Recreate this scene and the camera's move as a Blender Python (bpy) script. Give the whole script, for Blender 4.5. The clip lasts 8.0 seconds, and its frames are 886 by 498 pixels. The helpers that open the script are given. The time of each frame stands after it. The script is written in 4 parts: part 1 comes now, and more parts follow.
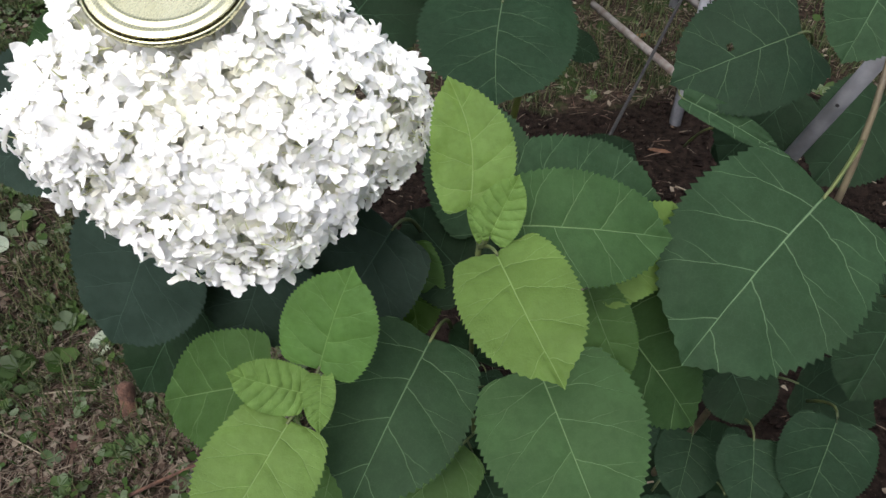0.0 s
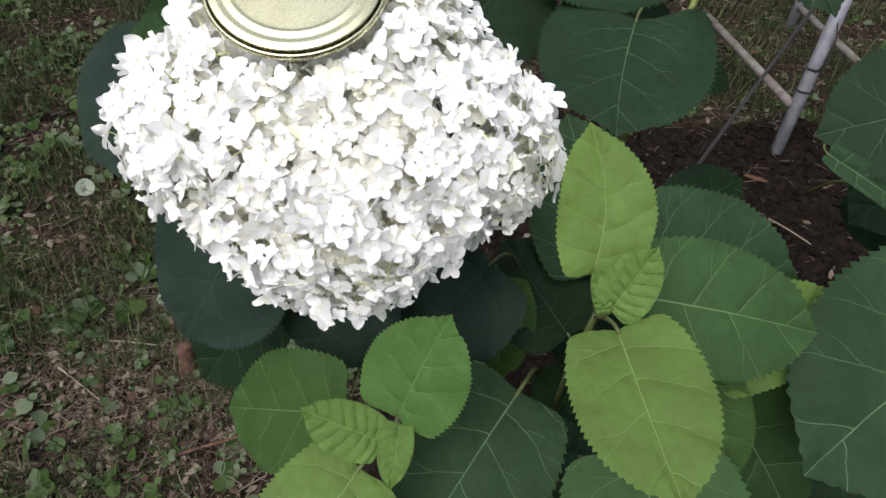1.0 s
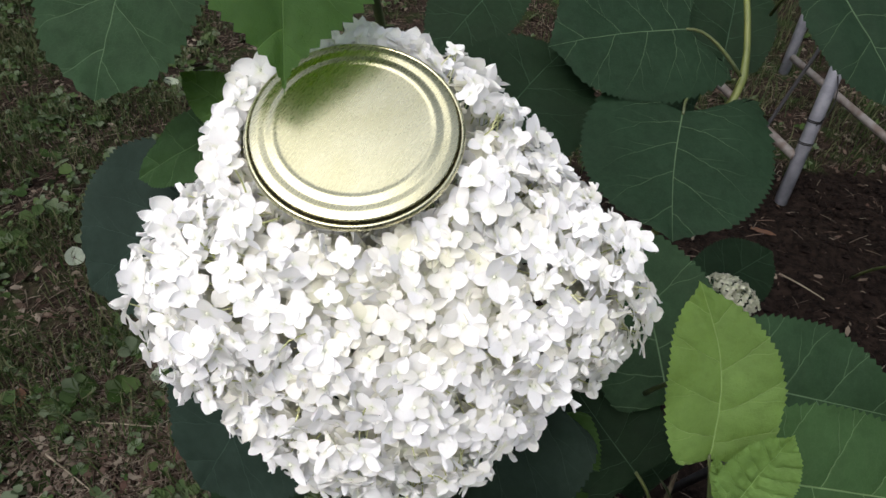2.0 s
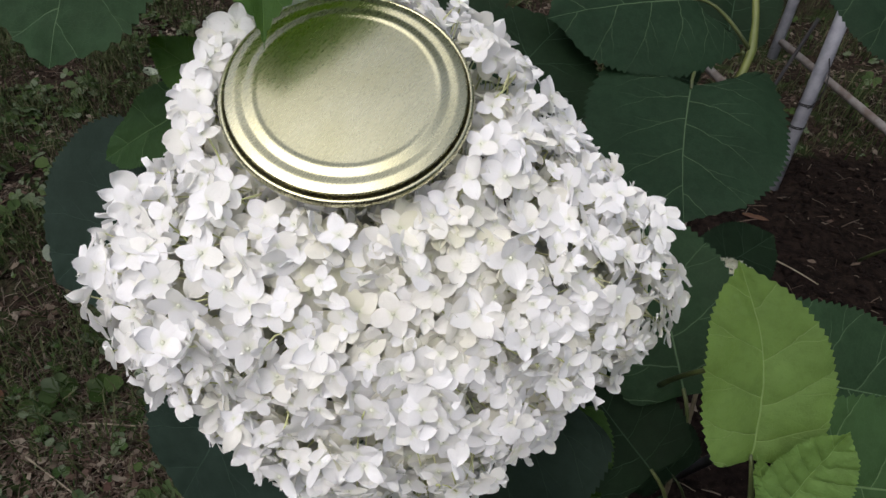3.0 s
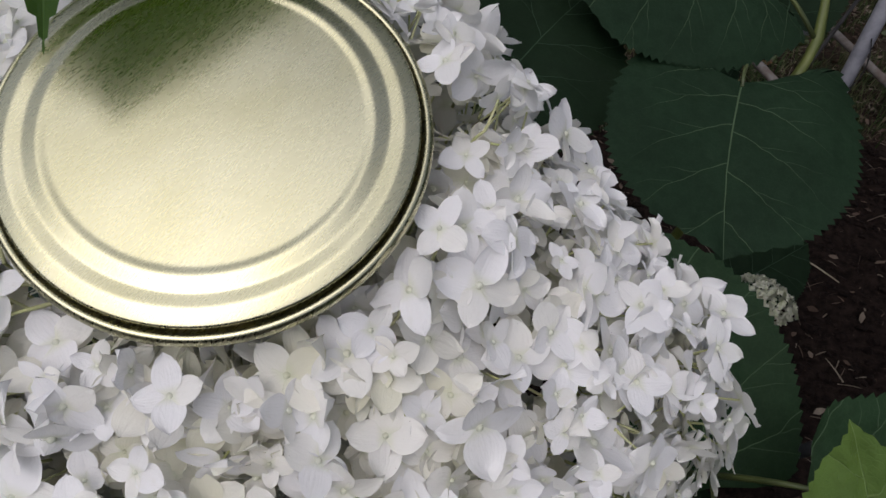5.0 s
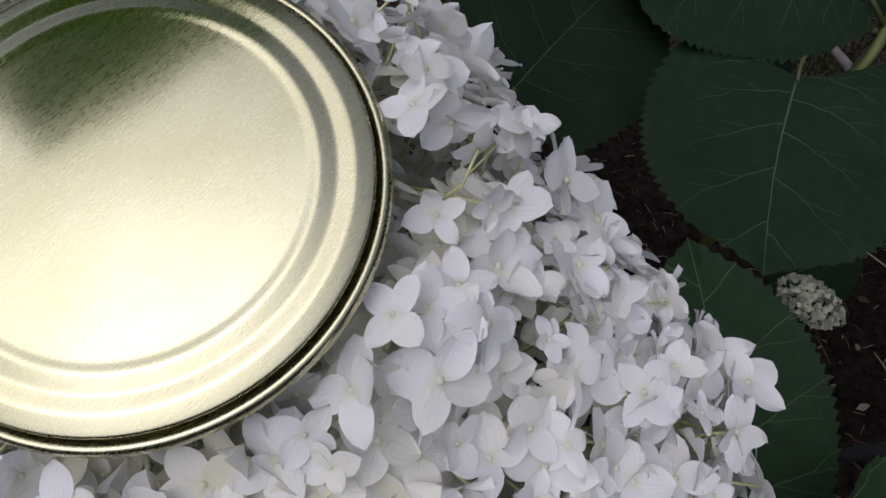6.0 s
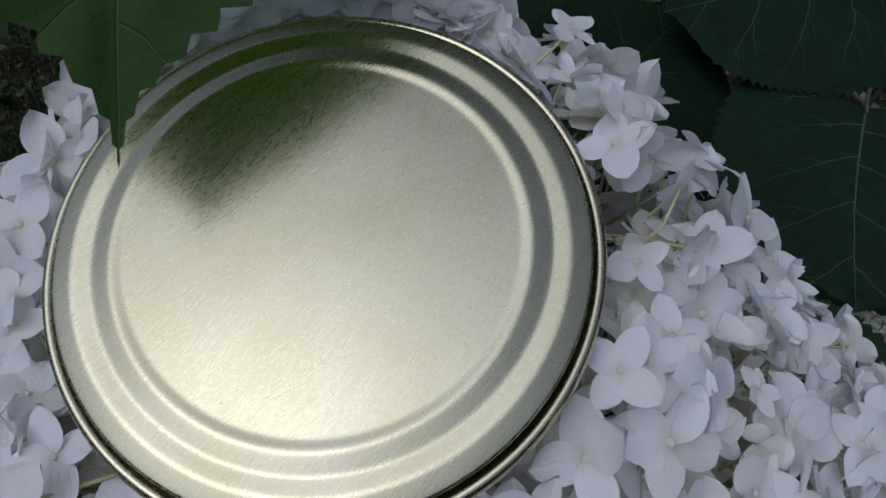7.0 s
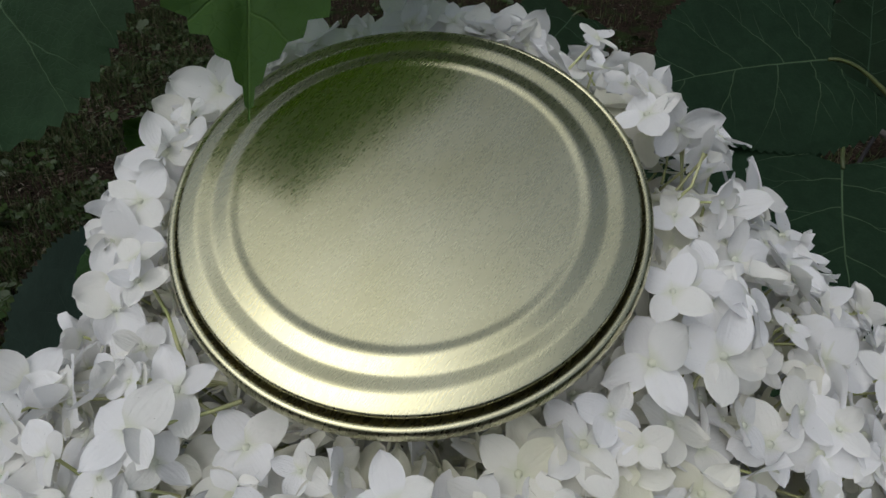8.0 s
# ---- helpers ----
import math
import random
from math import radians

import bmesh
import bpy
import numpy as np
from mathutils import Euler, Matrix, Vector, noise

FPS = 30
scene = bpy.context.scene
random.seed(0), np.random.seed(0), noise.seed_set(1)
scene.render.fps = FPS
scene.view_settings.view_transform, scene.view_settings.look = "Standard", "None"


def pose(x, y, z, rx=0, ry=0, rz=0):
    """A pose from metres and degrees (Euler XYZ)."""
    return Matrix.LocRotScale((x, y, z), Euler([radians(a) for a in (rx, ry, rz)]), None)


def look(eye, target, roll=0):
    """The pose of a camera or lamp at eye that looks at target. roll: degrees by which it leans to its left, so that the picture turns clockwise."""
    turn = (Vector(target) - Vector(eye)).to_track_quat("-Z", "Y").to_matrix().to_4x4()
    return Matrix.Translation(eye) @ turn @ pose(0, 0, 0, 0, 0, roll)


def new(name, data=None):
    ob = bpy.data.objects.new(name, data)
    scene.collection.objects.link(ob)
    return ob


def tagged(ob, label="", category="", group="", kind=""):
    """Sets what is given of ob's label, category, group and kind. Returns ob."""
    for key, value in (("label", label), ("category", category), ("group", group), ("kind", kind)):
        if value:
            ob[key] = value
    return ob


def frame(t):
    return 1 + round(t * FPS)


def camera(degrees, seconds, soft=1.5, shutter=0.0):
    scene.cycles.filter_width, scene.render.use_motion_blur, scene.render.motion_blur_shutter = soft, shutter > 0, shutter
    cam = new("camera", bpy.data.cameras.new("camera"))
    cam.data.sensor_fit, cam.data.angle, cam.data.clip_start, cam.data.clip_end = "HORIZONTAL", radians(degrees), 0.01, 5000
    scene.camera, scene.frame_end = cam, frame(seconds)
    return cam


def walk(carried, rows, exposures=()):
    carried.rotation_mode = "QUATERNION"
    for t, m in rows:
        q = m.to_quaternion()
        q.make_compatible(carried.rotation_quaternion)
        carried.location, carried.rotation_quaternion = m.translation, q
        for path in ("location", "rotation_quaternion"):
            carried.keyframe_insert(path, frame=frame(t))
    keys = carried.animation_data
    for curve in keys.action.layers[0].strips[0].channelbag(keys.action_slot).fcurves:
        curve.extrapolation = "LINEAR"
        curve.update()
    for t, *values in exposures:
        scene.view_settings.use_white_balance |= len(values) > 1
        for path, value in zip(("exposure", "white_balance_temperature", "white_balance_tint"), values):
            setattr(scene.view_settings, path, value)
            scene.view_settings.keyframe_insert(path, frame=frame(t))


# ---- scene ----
cam = camera(67.1, 8.0)
PATH = [
    (0, (0.0365, 0.0247, 1.25), (-0.0479, 1.4135, -0.1867), -0.25),
    (0.5, (0.0231, 0.045, 1.2569), (-0.1504, 1.4245, -0.1807), 1.18),
    (1, (0.0017, 0.076, 1.2465), (-0.2537, 1.4038, -0.2272), 2.26),
    (1.5, (-0.0431, 0.1223, 1.2487), (-0.2861, 1.4943, -0.1861), 2.04),
    (2, (-0.055, 0.1459, 1.2501), (-0.2949, 1.5622, -0.1415), 1.94),
    (2.2, (-0.0581, 0.1523, 1.2482), (-0.3142, 1.5741, -0.1349), 1.18),
    (3.3, (-0.0659, 0.1822, 1.2115), (-0.2454, 1.5855, -0.2021), 2.76),
    (3.5, (-0.063, 0.2103, 1.2045), (-0.2549, 1.63, -0.191), 3.61),
    (4, (-0.0665, 0.2536, 1.1925), (-0.2615, 1.6047, -0.2692), 4.89),
    (4.2, (-0.0677, 0.2514, 1.1883), (-0.262, 1.5986, -0.2771), 5.01),
    (5.3, (-0.0653, 0.2676, 1.182), (-0.266, 1.5739, -0.3192), 4.63),
    (5.5, (-0.0668, 0.2713, 1.1785), (-0.3053, 1.5663, -0.3268), 4.05),
    (6, (-0.0588, 0.2968, 1.1817), (-0.3488, 1.5022, -0.3877), 3.05),
    (6.5, (-0.0803, 0.2971, 1.1784), (-0.3878, 1.4863, -0.3999), 3.00),
    (7, (-0.0908, 0.2935, 1.1747), (-0.4528, 1.6038, -0.2923), -1.02),
    (7.5, (-0.0873, 0.2743, 1.1688), (-0.4658, 1.7323, -0.1469), -2.55),
    (8, (-0.0977, 0.2602, 1.1661), (-0.4762, 1.7971, -0.0566), -2.36),
]
EXPOSURES = [(0, 1.43, 6500, 10), (1.0, 1.25, 6500, 10), (2.0, 0.88, 6500, 11), (3.5, 0.30, 6500, 13), (4.2, 0.06, 6500, 14), (5.5, -0.18, 6200, 16), (6.5, -0.55, 5850, 18), (7.0, -0.85, 5500, 18), (7.5, -0.60, 5950, 11), (8.0, -0.42, 6250, 7)]
walk(cam, [(t, look(eye, target, roll)) for t, eye, target, roll in PATH], EXPOSURES)

# ---- light: a bright overcast sky ----
world = bpy.data.worlds.new("overcast_sky")
scene.world = world
world.use_nodes = True
wn, wl = world.node_tree.nodes, world.node_tree.links
sky = wn.new("ShaderNodeTexSky")
sky.sky_type = "NISHITA"
sky.sun_disc = False
sky.sun_elevation, sky.sun_rotation = radians(61), radians(206)
sky.air_density, sky.dust_density, sky.ozone_density = 1.0, 4.0, 1.0
grey = wn.new("ShaderNodeHueSaturation")
grey.inputs["Saturation"].default_value = 0.5
wl.new(sky.outputs["Color"], grey.inputs["Color"])
wl.new(grey.outputs["Color"], wn["Background"].inputs["Color"])
wn["Background"].inputs["Strength"].default_value = 0.145
sun = new("sun", bpy.data.lights.new("sun", "SUN"))
sun.data.energy, sun.data.angle, sun.data.color = 0.65, radians(70), (1.0, 0.98, 0.96)
sun.matrix_world = look((-1.3, -2.7, 5.7), (0, 0, 0))


# ---- materials ----
class Nodes:
    """Short hand for a node tree."""

    def __init__(self, name):
        self.material = bpy.data.materials.new(name)
        self.material.use_nodes = True
        self.tree = self.material.node_tree
        self.shader = self.tree.nodes["Principled BSDF"]
        self.out = self.tree.nodes["Material Output"]

    def add(self, kind, **values):
        node = self.tree.nodes.new("ShaderNode" + kind)
        for key, value in values.items():
            setattr(node, key, value)
        return node

    def put(self, value, socket):
        if isinstance(value, bpy.types.NodeSocket):
            self.tree.links.new(value, socket)
        elif isinstance(value, bpy.types.Node):
            self.tree.links.new(value.outputs[0], socket)
        else:
            socket.default_value = value

    def math(self, operation, a, b=0.0, c=0.0, clamp=False):
        node = self.add("Math", operation=operation, use_clamp=clamp)
        for value, socket in zip((a, b, c), node.inputs):
            self.put(value, socket)
        return node.outputs[0]

    def mix(self, factor, a, b):
        node = self.add("Mix", data_type="RGBA")
        for value, key in ((factor, 0), (a, 6), (b, 7)):
            self.put((*value, 1.0) if isinstance(value, tuple) and len(value) == 3 else value, node.inputs[key])
        return node.outputs[2]

    def coords(self, which="Object"):
        return self.add("TexCoord").outputs[which]

    def noise(self, scale, detail=3.0, vector=None, rough=0.55):
        node = self.add("TexNoise")
        node.inputs["Scale"].default_value, node.inputs["Detail"].default_value = scale, detail
        node.inputs["Roughness"].default_value = rough
        self.put(self.coords() if vector is None else vector, node.inputs["Vector"])
        return node.outputs["Fac"]

    def ramp(self, value, low, high):
        node = self.add("MapRange", interpolation_type="SMOOTHSTEP")
        self.put(value, node.inputs["Value"])
        node.inputs["From Min"].default_value, node.inputs["From Max"].default_value = low, high
        return node.outputs["Result"]

    def bump(self, height, strength, distance, normal=None):
        node = self.add("Bump")
        node.inputs["Strength"].default_value, node.inputs["Distance"].default_value = strength, distance
        self.put(height, node.inputs["Height"])
        if normal is not None:
            self.put(normal, node.inputs["Normal"])
        return node.outputs[0]

    def set(self, **values):
        for key, value in values.items():
            self.put((*value, 1.0) if isinstance(value, tuple) and len(value) == 3 else value, self.shader.inputs[key.replace("_", " ")])

    def translucent(self, color, share, normal=None):
        thin, mixed = self.add("BsdfTranslucent"), self.add("MixShader")
        self.put(color, thin.inputs["Color"])
        if normal is not None:
            self.put(normal, thin.inputs["Normal"])
        mixed.inputs[0].default_value = share
        self.tree.links.new(self.shader.outputs[0], mixed.inputs[1])
        self.tree.links.new(thin.outputs[0], mixed.inputs[2])
        self.tree.links.new(mixed.outputs[0], self.out.inputs["Surface"])


VEINS = 7.0  # side veins along a blade, closer towards its foot


def leaf_material(name, color, vein, gloss, crinkle, veins=VEINS, thin=0.24):
    n = Nodes(name)
    split = n.add("SeparateXYZ")
    uv = n.add("UVMap")
    uv.uv_map = "blade"
    n.put(uv, split.inputs[0])
    x, y = split.outputs[0], split.outputs[1]
    wobble = n.math("MULTIPLY", n.math("SUBTRACT", n.noise(4.5, 2.0, uv.outputs[0]), 0.5), 0.075)
    side = n.math("ABSOLUTE", x)
    open_out = n.math("ADD", 1.0, n.math("MULTIPLY", side, 1.0))
    bend = n.math("MULTIPLY", side, n.math("ADD", 0.04, n.math("MULTIPLY", side, 0.75)))
    foot = n.math("DIVIDE", n.math("SUBTRACT", n.math("ADD", y, wobble), bend), open_out)

    def vein_lines(start, width, thinning):
        """How far each point lies from the next vein, and the veins drawn; start: where they leave the rib."""
        root = n.math("SQRT", n.math("MAXIMUM", n.math("ADD", start, 0.22), 0.0004))
        row = n.math("ADD", n.math("MULTIPLY", root, veins), n.math("MULTIPLY", n.math("SIGN", x), 0.10))
        away = n.math("ABSOLUTE", n.math("SUBTRACT", n.math("FRACT", n.math("ADD", row, 0.5)), 0.5))
        away = n.math("MULTIPLY", away, n.math("MULTIPLY", n.math("MULTIPLY", root, open_out), 2.0 / veins))
        thick = n.math("MAXIMUM", n.math("SUBTRACT", width, n.math("MULTIPLY", side, thinning)), 0.0012)
        return away, n.math("SUBTRACT", 1.0, n.ramp(n.math("DIVIDE", away, thick), 0.35, 1.35), clamp=True)

    off, lines = vein_lines(foot, 0.0036, 0.0056)
    lines = n.math("MULTIPLY", lines, n.ramp(side, 0.52, 0.30))
    for begin, slope in ((0.13, 0.50), (0.25, 0.55)):
        branch = vein_lines(n.math("ADD", foot, n.math("MULTIPLY", n.math("SUBTRACT", side, begin), slope)), 0.0030, 0.0045)[1]
        branch = n.math("MULTIPLY", branch, n.math("MULTIPLY", n.ramp(side, begin, begin + 0.02), n.ramp(side, begin + 0.24, begin + 0.08)))
        lines = n.math("MAXIMUM", lines, n.math("MULTIPLY", branch, 0.6))
    rib = n.math("SUBTRACT", 1.0, n.ramp(n.math("DIVIDE", side, n.math("SUBTRACT", 0.0064, n.math("MULTIPLY", y, 0.0048))), 0.4, 1.1), clamp=True)
    lines = n.math("MAXIMUM", n.math("MULTIPLY", lines, 0.75), rib)
    net = n.add("TexVoronoi", feature="DISTANCE_TO_EDGE")
    net.inputs["Scale"].default_value = 44.0
    n.put(uv.outputs[0], net.inputs["Vector"])
    mesh = n.ramp(net.outputs["Distance"], 0.0, 0.10)
    info = n.add("ObjectInfo")
    patch = n.noise(3.0, 4.0, uv.outputs[0])
    light, dark = tuple(min(1.0, 1.30 * c) for c in color), tuple(0.74 * c for c in color)
    body = n.mix(n.math("ADD", n.math("MULTIPLY", n.ramp(patch, 0.3, 0.72), 0.6), n.math("MULTIPLY", info.outputs["Random"], 0.4)), dark, light)
    body = n.mix(n.math("MULTIPLY", n.math("SUBTRACT", 1.0, mesh), 0.06), body, vein)
    speck = n.ramp(n.noise(120.0, 2.0, uv.outputs[0]), 0.70, 0.78)
    body = n.mix(n.math("MULTIPLY", speck, 0.4), body, tuple(0.5 * c + 0.07 for c in color))
    body = n.mix(n.math("MULTIPLY", n.ramp(n.noise(17.0, 5.0, uv.outputs[0]), 0.40, 0.70), 0.45), body, tuple(0.62 * c for c in color))
    faint = n.math("ADD", 0.45, n.math("MULTIPLY", n.noise(6.0, 2.0, uv.outputs[0]), 0.7))
    body = n.mix(n.math("MULTIPLY", lines, faint), body, tuple(1.35 * c for c in vein))
    hills = n.math("ADD", n.math("MULTIPLY", lines, -1.0), n.math("MULTIPLY", mesh, 0.10))
    ridge = n.math("MINIMUM", n.math("MULTIPLY", off, 2 * veins), 1.0)
    hills = n.math("ADD", hills, n.math("MULTIPLY", n.math("SQRT", ridge), 0.6 * crinkle))
    hills = n.math("ADD", hills, n.math("MULTIPLY", n.noise(26.0, 3.0, uv.outputs[0]), min(crinkle, 0.5)))
    normal = n.bump(hills, 0.7, 0.0006 + 0.0005 * crinkle ** 1.5)
    n.set(Base_Color=body, Roughness=gloss, Normal=normal)
    n.shader.inputs["Specular IOR Level"].default_value = 0.09 if thin > 0.1 else 0.06
    n.translucent(n.mix(0.8, body, (min(0.5, 5.0 * color[0]), min(0.6, 4.5 * color[1]), 0.5 * color[2])), thin, normal)
    return n.material


# old leaves' dark green, with the shrub's deep shade put into the colour
OLD_SHADED = leaf_material("old_shaded_leaf", (0.0088, 0.0195, 0.0090), (0.030, 0.056, 0.032), 0.6, 0.4, thin=0.05)
GREYED = leaf_material("dull_leaf", (0.0170, 0.0295, 0.0225), (0.025, 0.045, 0.032), 0.6, 0.4, thin=0.06)
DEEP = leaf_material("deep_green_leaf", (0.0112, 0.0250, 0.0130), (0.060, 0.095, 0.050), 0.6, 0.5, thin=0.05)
OLDMID = leaf_material("dark_leaf", (0.0180, 0.0390, 0.0180), (0.076, 0.120, 0.064), 0.58, 0.5, thin=0.08)
MID = leaf_material("grown_leaf", (0.0265, 0.0580, 0.0200), (0.095, 0.145, 0.064), 0.58, 0.5, thin=0.12)
MIDYOUNG = leaf_material("fresh_leaf", (0.039, 0.080, 0.024), (0.11, 0.165, 0.065), 0.55, 0.6)
YOUNGMID = leaf_material("spring_leaf", (0.054, 0.112, 0.029), (0.110, 0.180, 0.056), 0.52, 0.7)
YOUNG = leaf_material("young_leaf", (0.084, 0.142, 0.036), (0.16, 0.23, 0.08), 0.5, 0.95)
CRINKLED = leaf_material("unfolding_leaf", (0.090, 0.158, 0.042), (0.165, 0.25, 0.08), 0.5, 0.9, 11.0)
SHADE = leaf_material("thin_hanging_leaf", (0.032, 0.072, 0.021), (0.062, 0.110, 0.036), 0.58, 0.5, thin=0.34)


def sepal_material(name, color, shade):
    n = Nodes(name)
    info, island = n.add("ObjectInfo"), n.add("NewGeometry")
    vary = n.math("FRACT", n.math("ADD", info.outputs["Random"], island.outputs["Random Per Island"]))
    uv = n.add("UVMap")
    uv.uv_map = "blade"
    split = n.add("SeparateXYZ")
    n.put(uv, split.inputs[0])
    long = n.add("Mapping")
    long.inputs["Scale"].default_value = (11.0, 1.6, 1.0)
    n.put(uv.outputs[0], long.inputs["Vector"])
    streak = n.math("ADD", n.noise(1.0, 2.0, long.outputs[0]), n.math("MULTIPLY", n.noise(7.0, 3.0, uv.outputs[0]), 0.8))
    body = n.mix(n.ramp(vary, 0.45, 1.0), color, shade)
    body = n.mix(n.math("MULTIPLY", n.ramp(split.outputs[1], 0.30, 0.0), 0.5), body, (0.66, 0.70, 0.46))
    body = n.mix(n.math("MULTIPLY", n.ramp(n.noise(2.2, 3.0, uv.outputs[0]), 0.55, 0.8), 0.5), body, tuple(0.94 * c for c in shade))
    spot = n.ramp(n.noise(15.0, 1.0, uv.outputs[0]), 0.785, 0.81)
    body = n.mix(n.math("MULTIPLY", spot, 0.75), body, (0.13, 0.09, 0.05))
    n.set(Base_Color=body, Roughness=0.6, Normal=n.bump(streak, 0.36, 0.0007))
    n.shader.inputs["Specular IOR Level"].default_value = 0.25
    n.translucent(n.mix(0.3, body, (0.94, 0.94, 0.88)), 0.36)
    return n.material


SEPAL = sepal_material("white_sepal", (0.922, 0.920, 0.930), (0.908, 0.900, 0.855))
CREAM = sepal_material("cream_sepal", (0.90, 0.888, 0.845), (0.865, 0.85, 0.775))
# inner florets: shade between the sepals is put into this creamier white
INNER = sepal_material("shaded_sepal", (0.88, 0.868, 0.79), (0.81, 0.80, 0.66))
DISTANT = sepal_material("greenish_sepal", (0.66, 0.66, 0.56), (0.55, 0.58, 0.40))


def plain_material(name, low, high, scale, rough, strength=0.3, depth=0.001, metallic=0.0, gloss=0.5):
    n = Nodes(name)
    grain = n.noise(scale, 5.0)
    body = n.mix(n.ramp(grain, 0.32, 0.68), low, high)
    n.set(Base_Color=body, Roughness=rough, Metallic=metallic, Normal=n.bump(n.noise(scale * 4, 4.0), strength, depth))
    n.shader.inputs["Specular IOR Level"].default_value = gloss
    return n.material


PEDICEL = plain_material("pedicel", (0.40, 0.43, 0.17), (0.62, 0.62, 0.36), 60, 0.6)
GREEN_STEM = plain_material("green_stem", (0.034, 0.048, 0.016), (0.085, 0.105, 0.032), 30, 0.55)
FRESH_STEM = plain_material("fresh_stem", (0.080, 0.105, 0.022), (0.13, 0.15, 0.035), 30, 0.55)
BROWN_STEM = plain_material("brown_stem", (0.055, 0.042, 0.026), (0.12, 0.10, 0.06), 40, 0.7)


def lid_material(name, grain):
    n = Nodes(name)
    place = n.coords()
    aside, stretch = n.add("Mapping"), n.add("Mapping")
    aside.inputs["Rotation"].default_value = (0, 0, radians(-52))
    stretch.inputs["Scale"].default_value = (700, 3000, 700)
    n.put(place, aside.inputs["Vector"])
    n.put(aside.outputs[0], stretch.inputs["Vector"])
    brush = n.noise(1.0, 3.0, stretch.outputs[0], 0.6)
    coarse = n.add("Mapping")
    coarse.inputs["Scale"].default_value = (130, 1100, 130)
    n.put(aside.outputs[0], coarse.inputs["Vector"])
    streak = n.noise(1.0, 2.0, coarse.outputs[0])
    blot = n.noise(55.0, 4.0, place)
    dust = n.ramp(n.noise(1400.0, 2.0, place), 0.68, 0.80)
    body = n.mix(n.ramp(blot, 0.25, 0.75), (0.498, 0.476, 0.300), (0.556, 0.536, 0.366))
    body = n.mix(n.math("MULTIPLY", dust, 0.22), body, (0.62, 0.60, 0.44))
    rough = n.math("ADD", n.math("ADD", 0.15, n.math("MULTIPLY", streak, 0.10)), n.math("ADD", n.math("MULTIPLY", brush, 0.16), n.math("MULTIPLY", dust, 0.2)))
    normal = n.bump(brush, 0.16 * grain, 0.0001, n.bump(n.noise(2800.0, 2.0, place), 0.10 * grain, 0.0001))
    n.set(Base_Color=body, Metallic=1.0, Roughness=rough, Normal=normal)
    return n.material


LID = lid_material("gold_lacquered_tinplate", 1.0)
RIM = lid_material("gold_lacquered_rim", 0.15)
GALVANISED = plain_material("galvanised_tube", (0.20, 0.205, 0.235), (0.31, 0.315, 0.35), 25, 0.5, 0.2, 0.001, 0.2)
DULL_TUBE = plain_material("dulled_grey_tube", (0.085, 0.086, 0.095), (0.145, 0.146, 0.158), 35, 0.6, 0.2, 0.001, 0.1)
RUSTY = plain_material("weathered_rod", (0.140, 0.132, 0.127), (0.080, 0.060, 0.050), 30, 0.75, 0.5)
CABLE = plain_material("black_cable", (0.008, 0.008, 0.009), (0.016, 0.016, 0.017), 50, 0.9)


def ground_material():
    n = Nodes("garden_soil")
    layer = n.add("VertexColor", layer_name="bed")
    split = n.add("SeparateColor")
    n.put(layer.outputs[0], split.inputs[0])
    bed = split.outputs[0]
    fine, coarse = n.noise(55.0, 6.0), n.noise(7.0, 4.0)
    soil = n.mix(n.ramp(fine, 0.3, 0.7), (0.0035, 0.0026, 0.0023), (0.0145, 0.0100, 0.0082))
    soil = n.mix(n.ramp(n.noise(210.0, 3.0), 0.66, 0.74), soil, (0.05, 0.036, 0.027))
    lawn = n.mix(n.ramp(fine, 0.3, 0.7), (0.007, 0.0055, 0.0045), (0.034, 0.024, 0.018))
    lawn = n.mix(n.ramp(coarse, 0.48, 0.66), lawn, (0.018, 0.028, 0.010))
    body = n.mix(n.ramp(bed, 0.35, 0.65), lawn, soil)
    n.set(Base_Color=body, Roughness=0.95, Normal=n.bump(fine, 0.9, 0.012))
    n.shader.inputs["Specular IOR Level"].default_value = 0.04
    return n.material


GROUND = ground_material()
HEDGE_SCREEN = plain_material("hedge_screen_foliage", (0.012, 0.030, 0.010), (0.045, 0.085, 0.026), 6, 0.8, 0.9, 0.05)
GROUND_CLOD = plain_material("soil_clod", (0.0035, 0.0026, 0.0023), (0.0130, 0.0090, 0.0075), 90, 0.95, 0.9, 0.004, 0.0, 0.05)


def scatter_material(name, colors, rough=0.8, thin=0.0):
    """Colours that change from piece to piece."""
    n = Nodes(name)
    ramp = n.add("ValToRGB")
    ramp.color_ramp.interpolation = "LINEAR"
    for k, color in enumerate(colors):
        spot = k / (len(colors) - 1)
        element = ramp.color_ramp.elements[0] if k == 0 else ramp.color_ramp.elements[-1] if k == len(colors) - 1 else ramp.color_ramp.elements.new(spot)
        element.position, element.color = spot, (*color, 1.0)
    n.put(n.add("NewGeometry").outputs["Random Per Island"], ramp.inputs[0])
    body = n.mix(n.math("MULTIPLY", n.noise(90.0, 3.0), 0.5), ramp.outputs[0], tuple(0.5 * c for c in colors[0]))
    n.set(Base_Color=body, Roughness=rough)
    n.shader.inputs["Specular IOR Level"].default_value = 0.1
    if thin:
        n.translucent(body, thin)
    return n.material


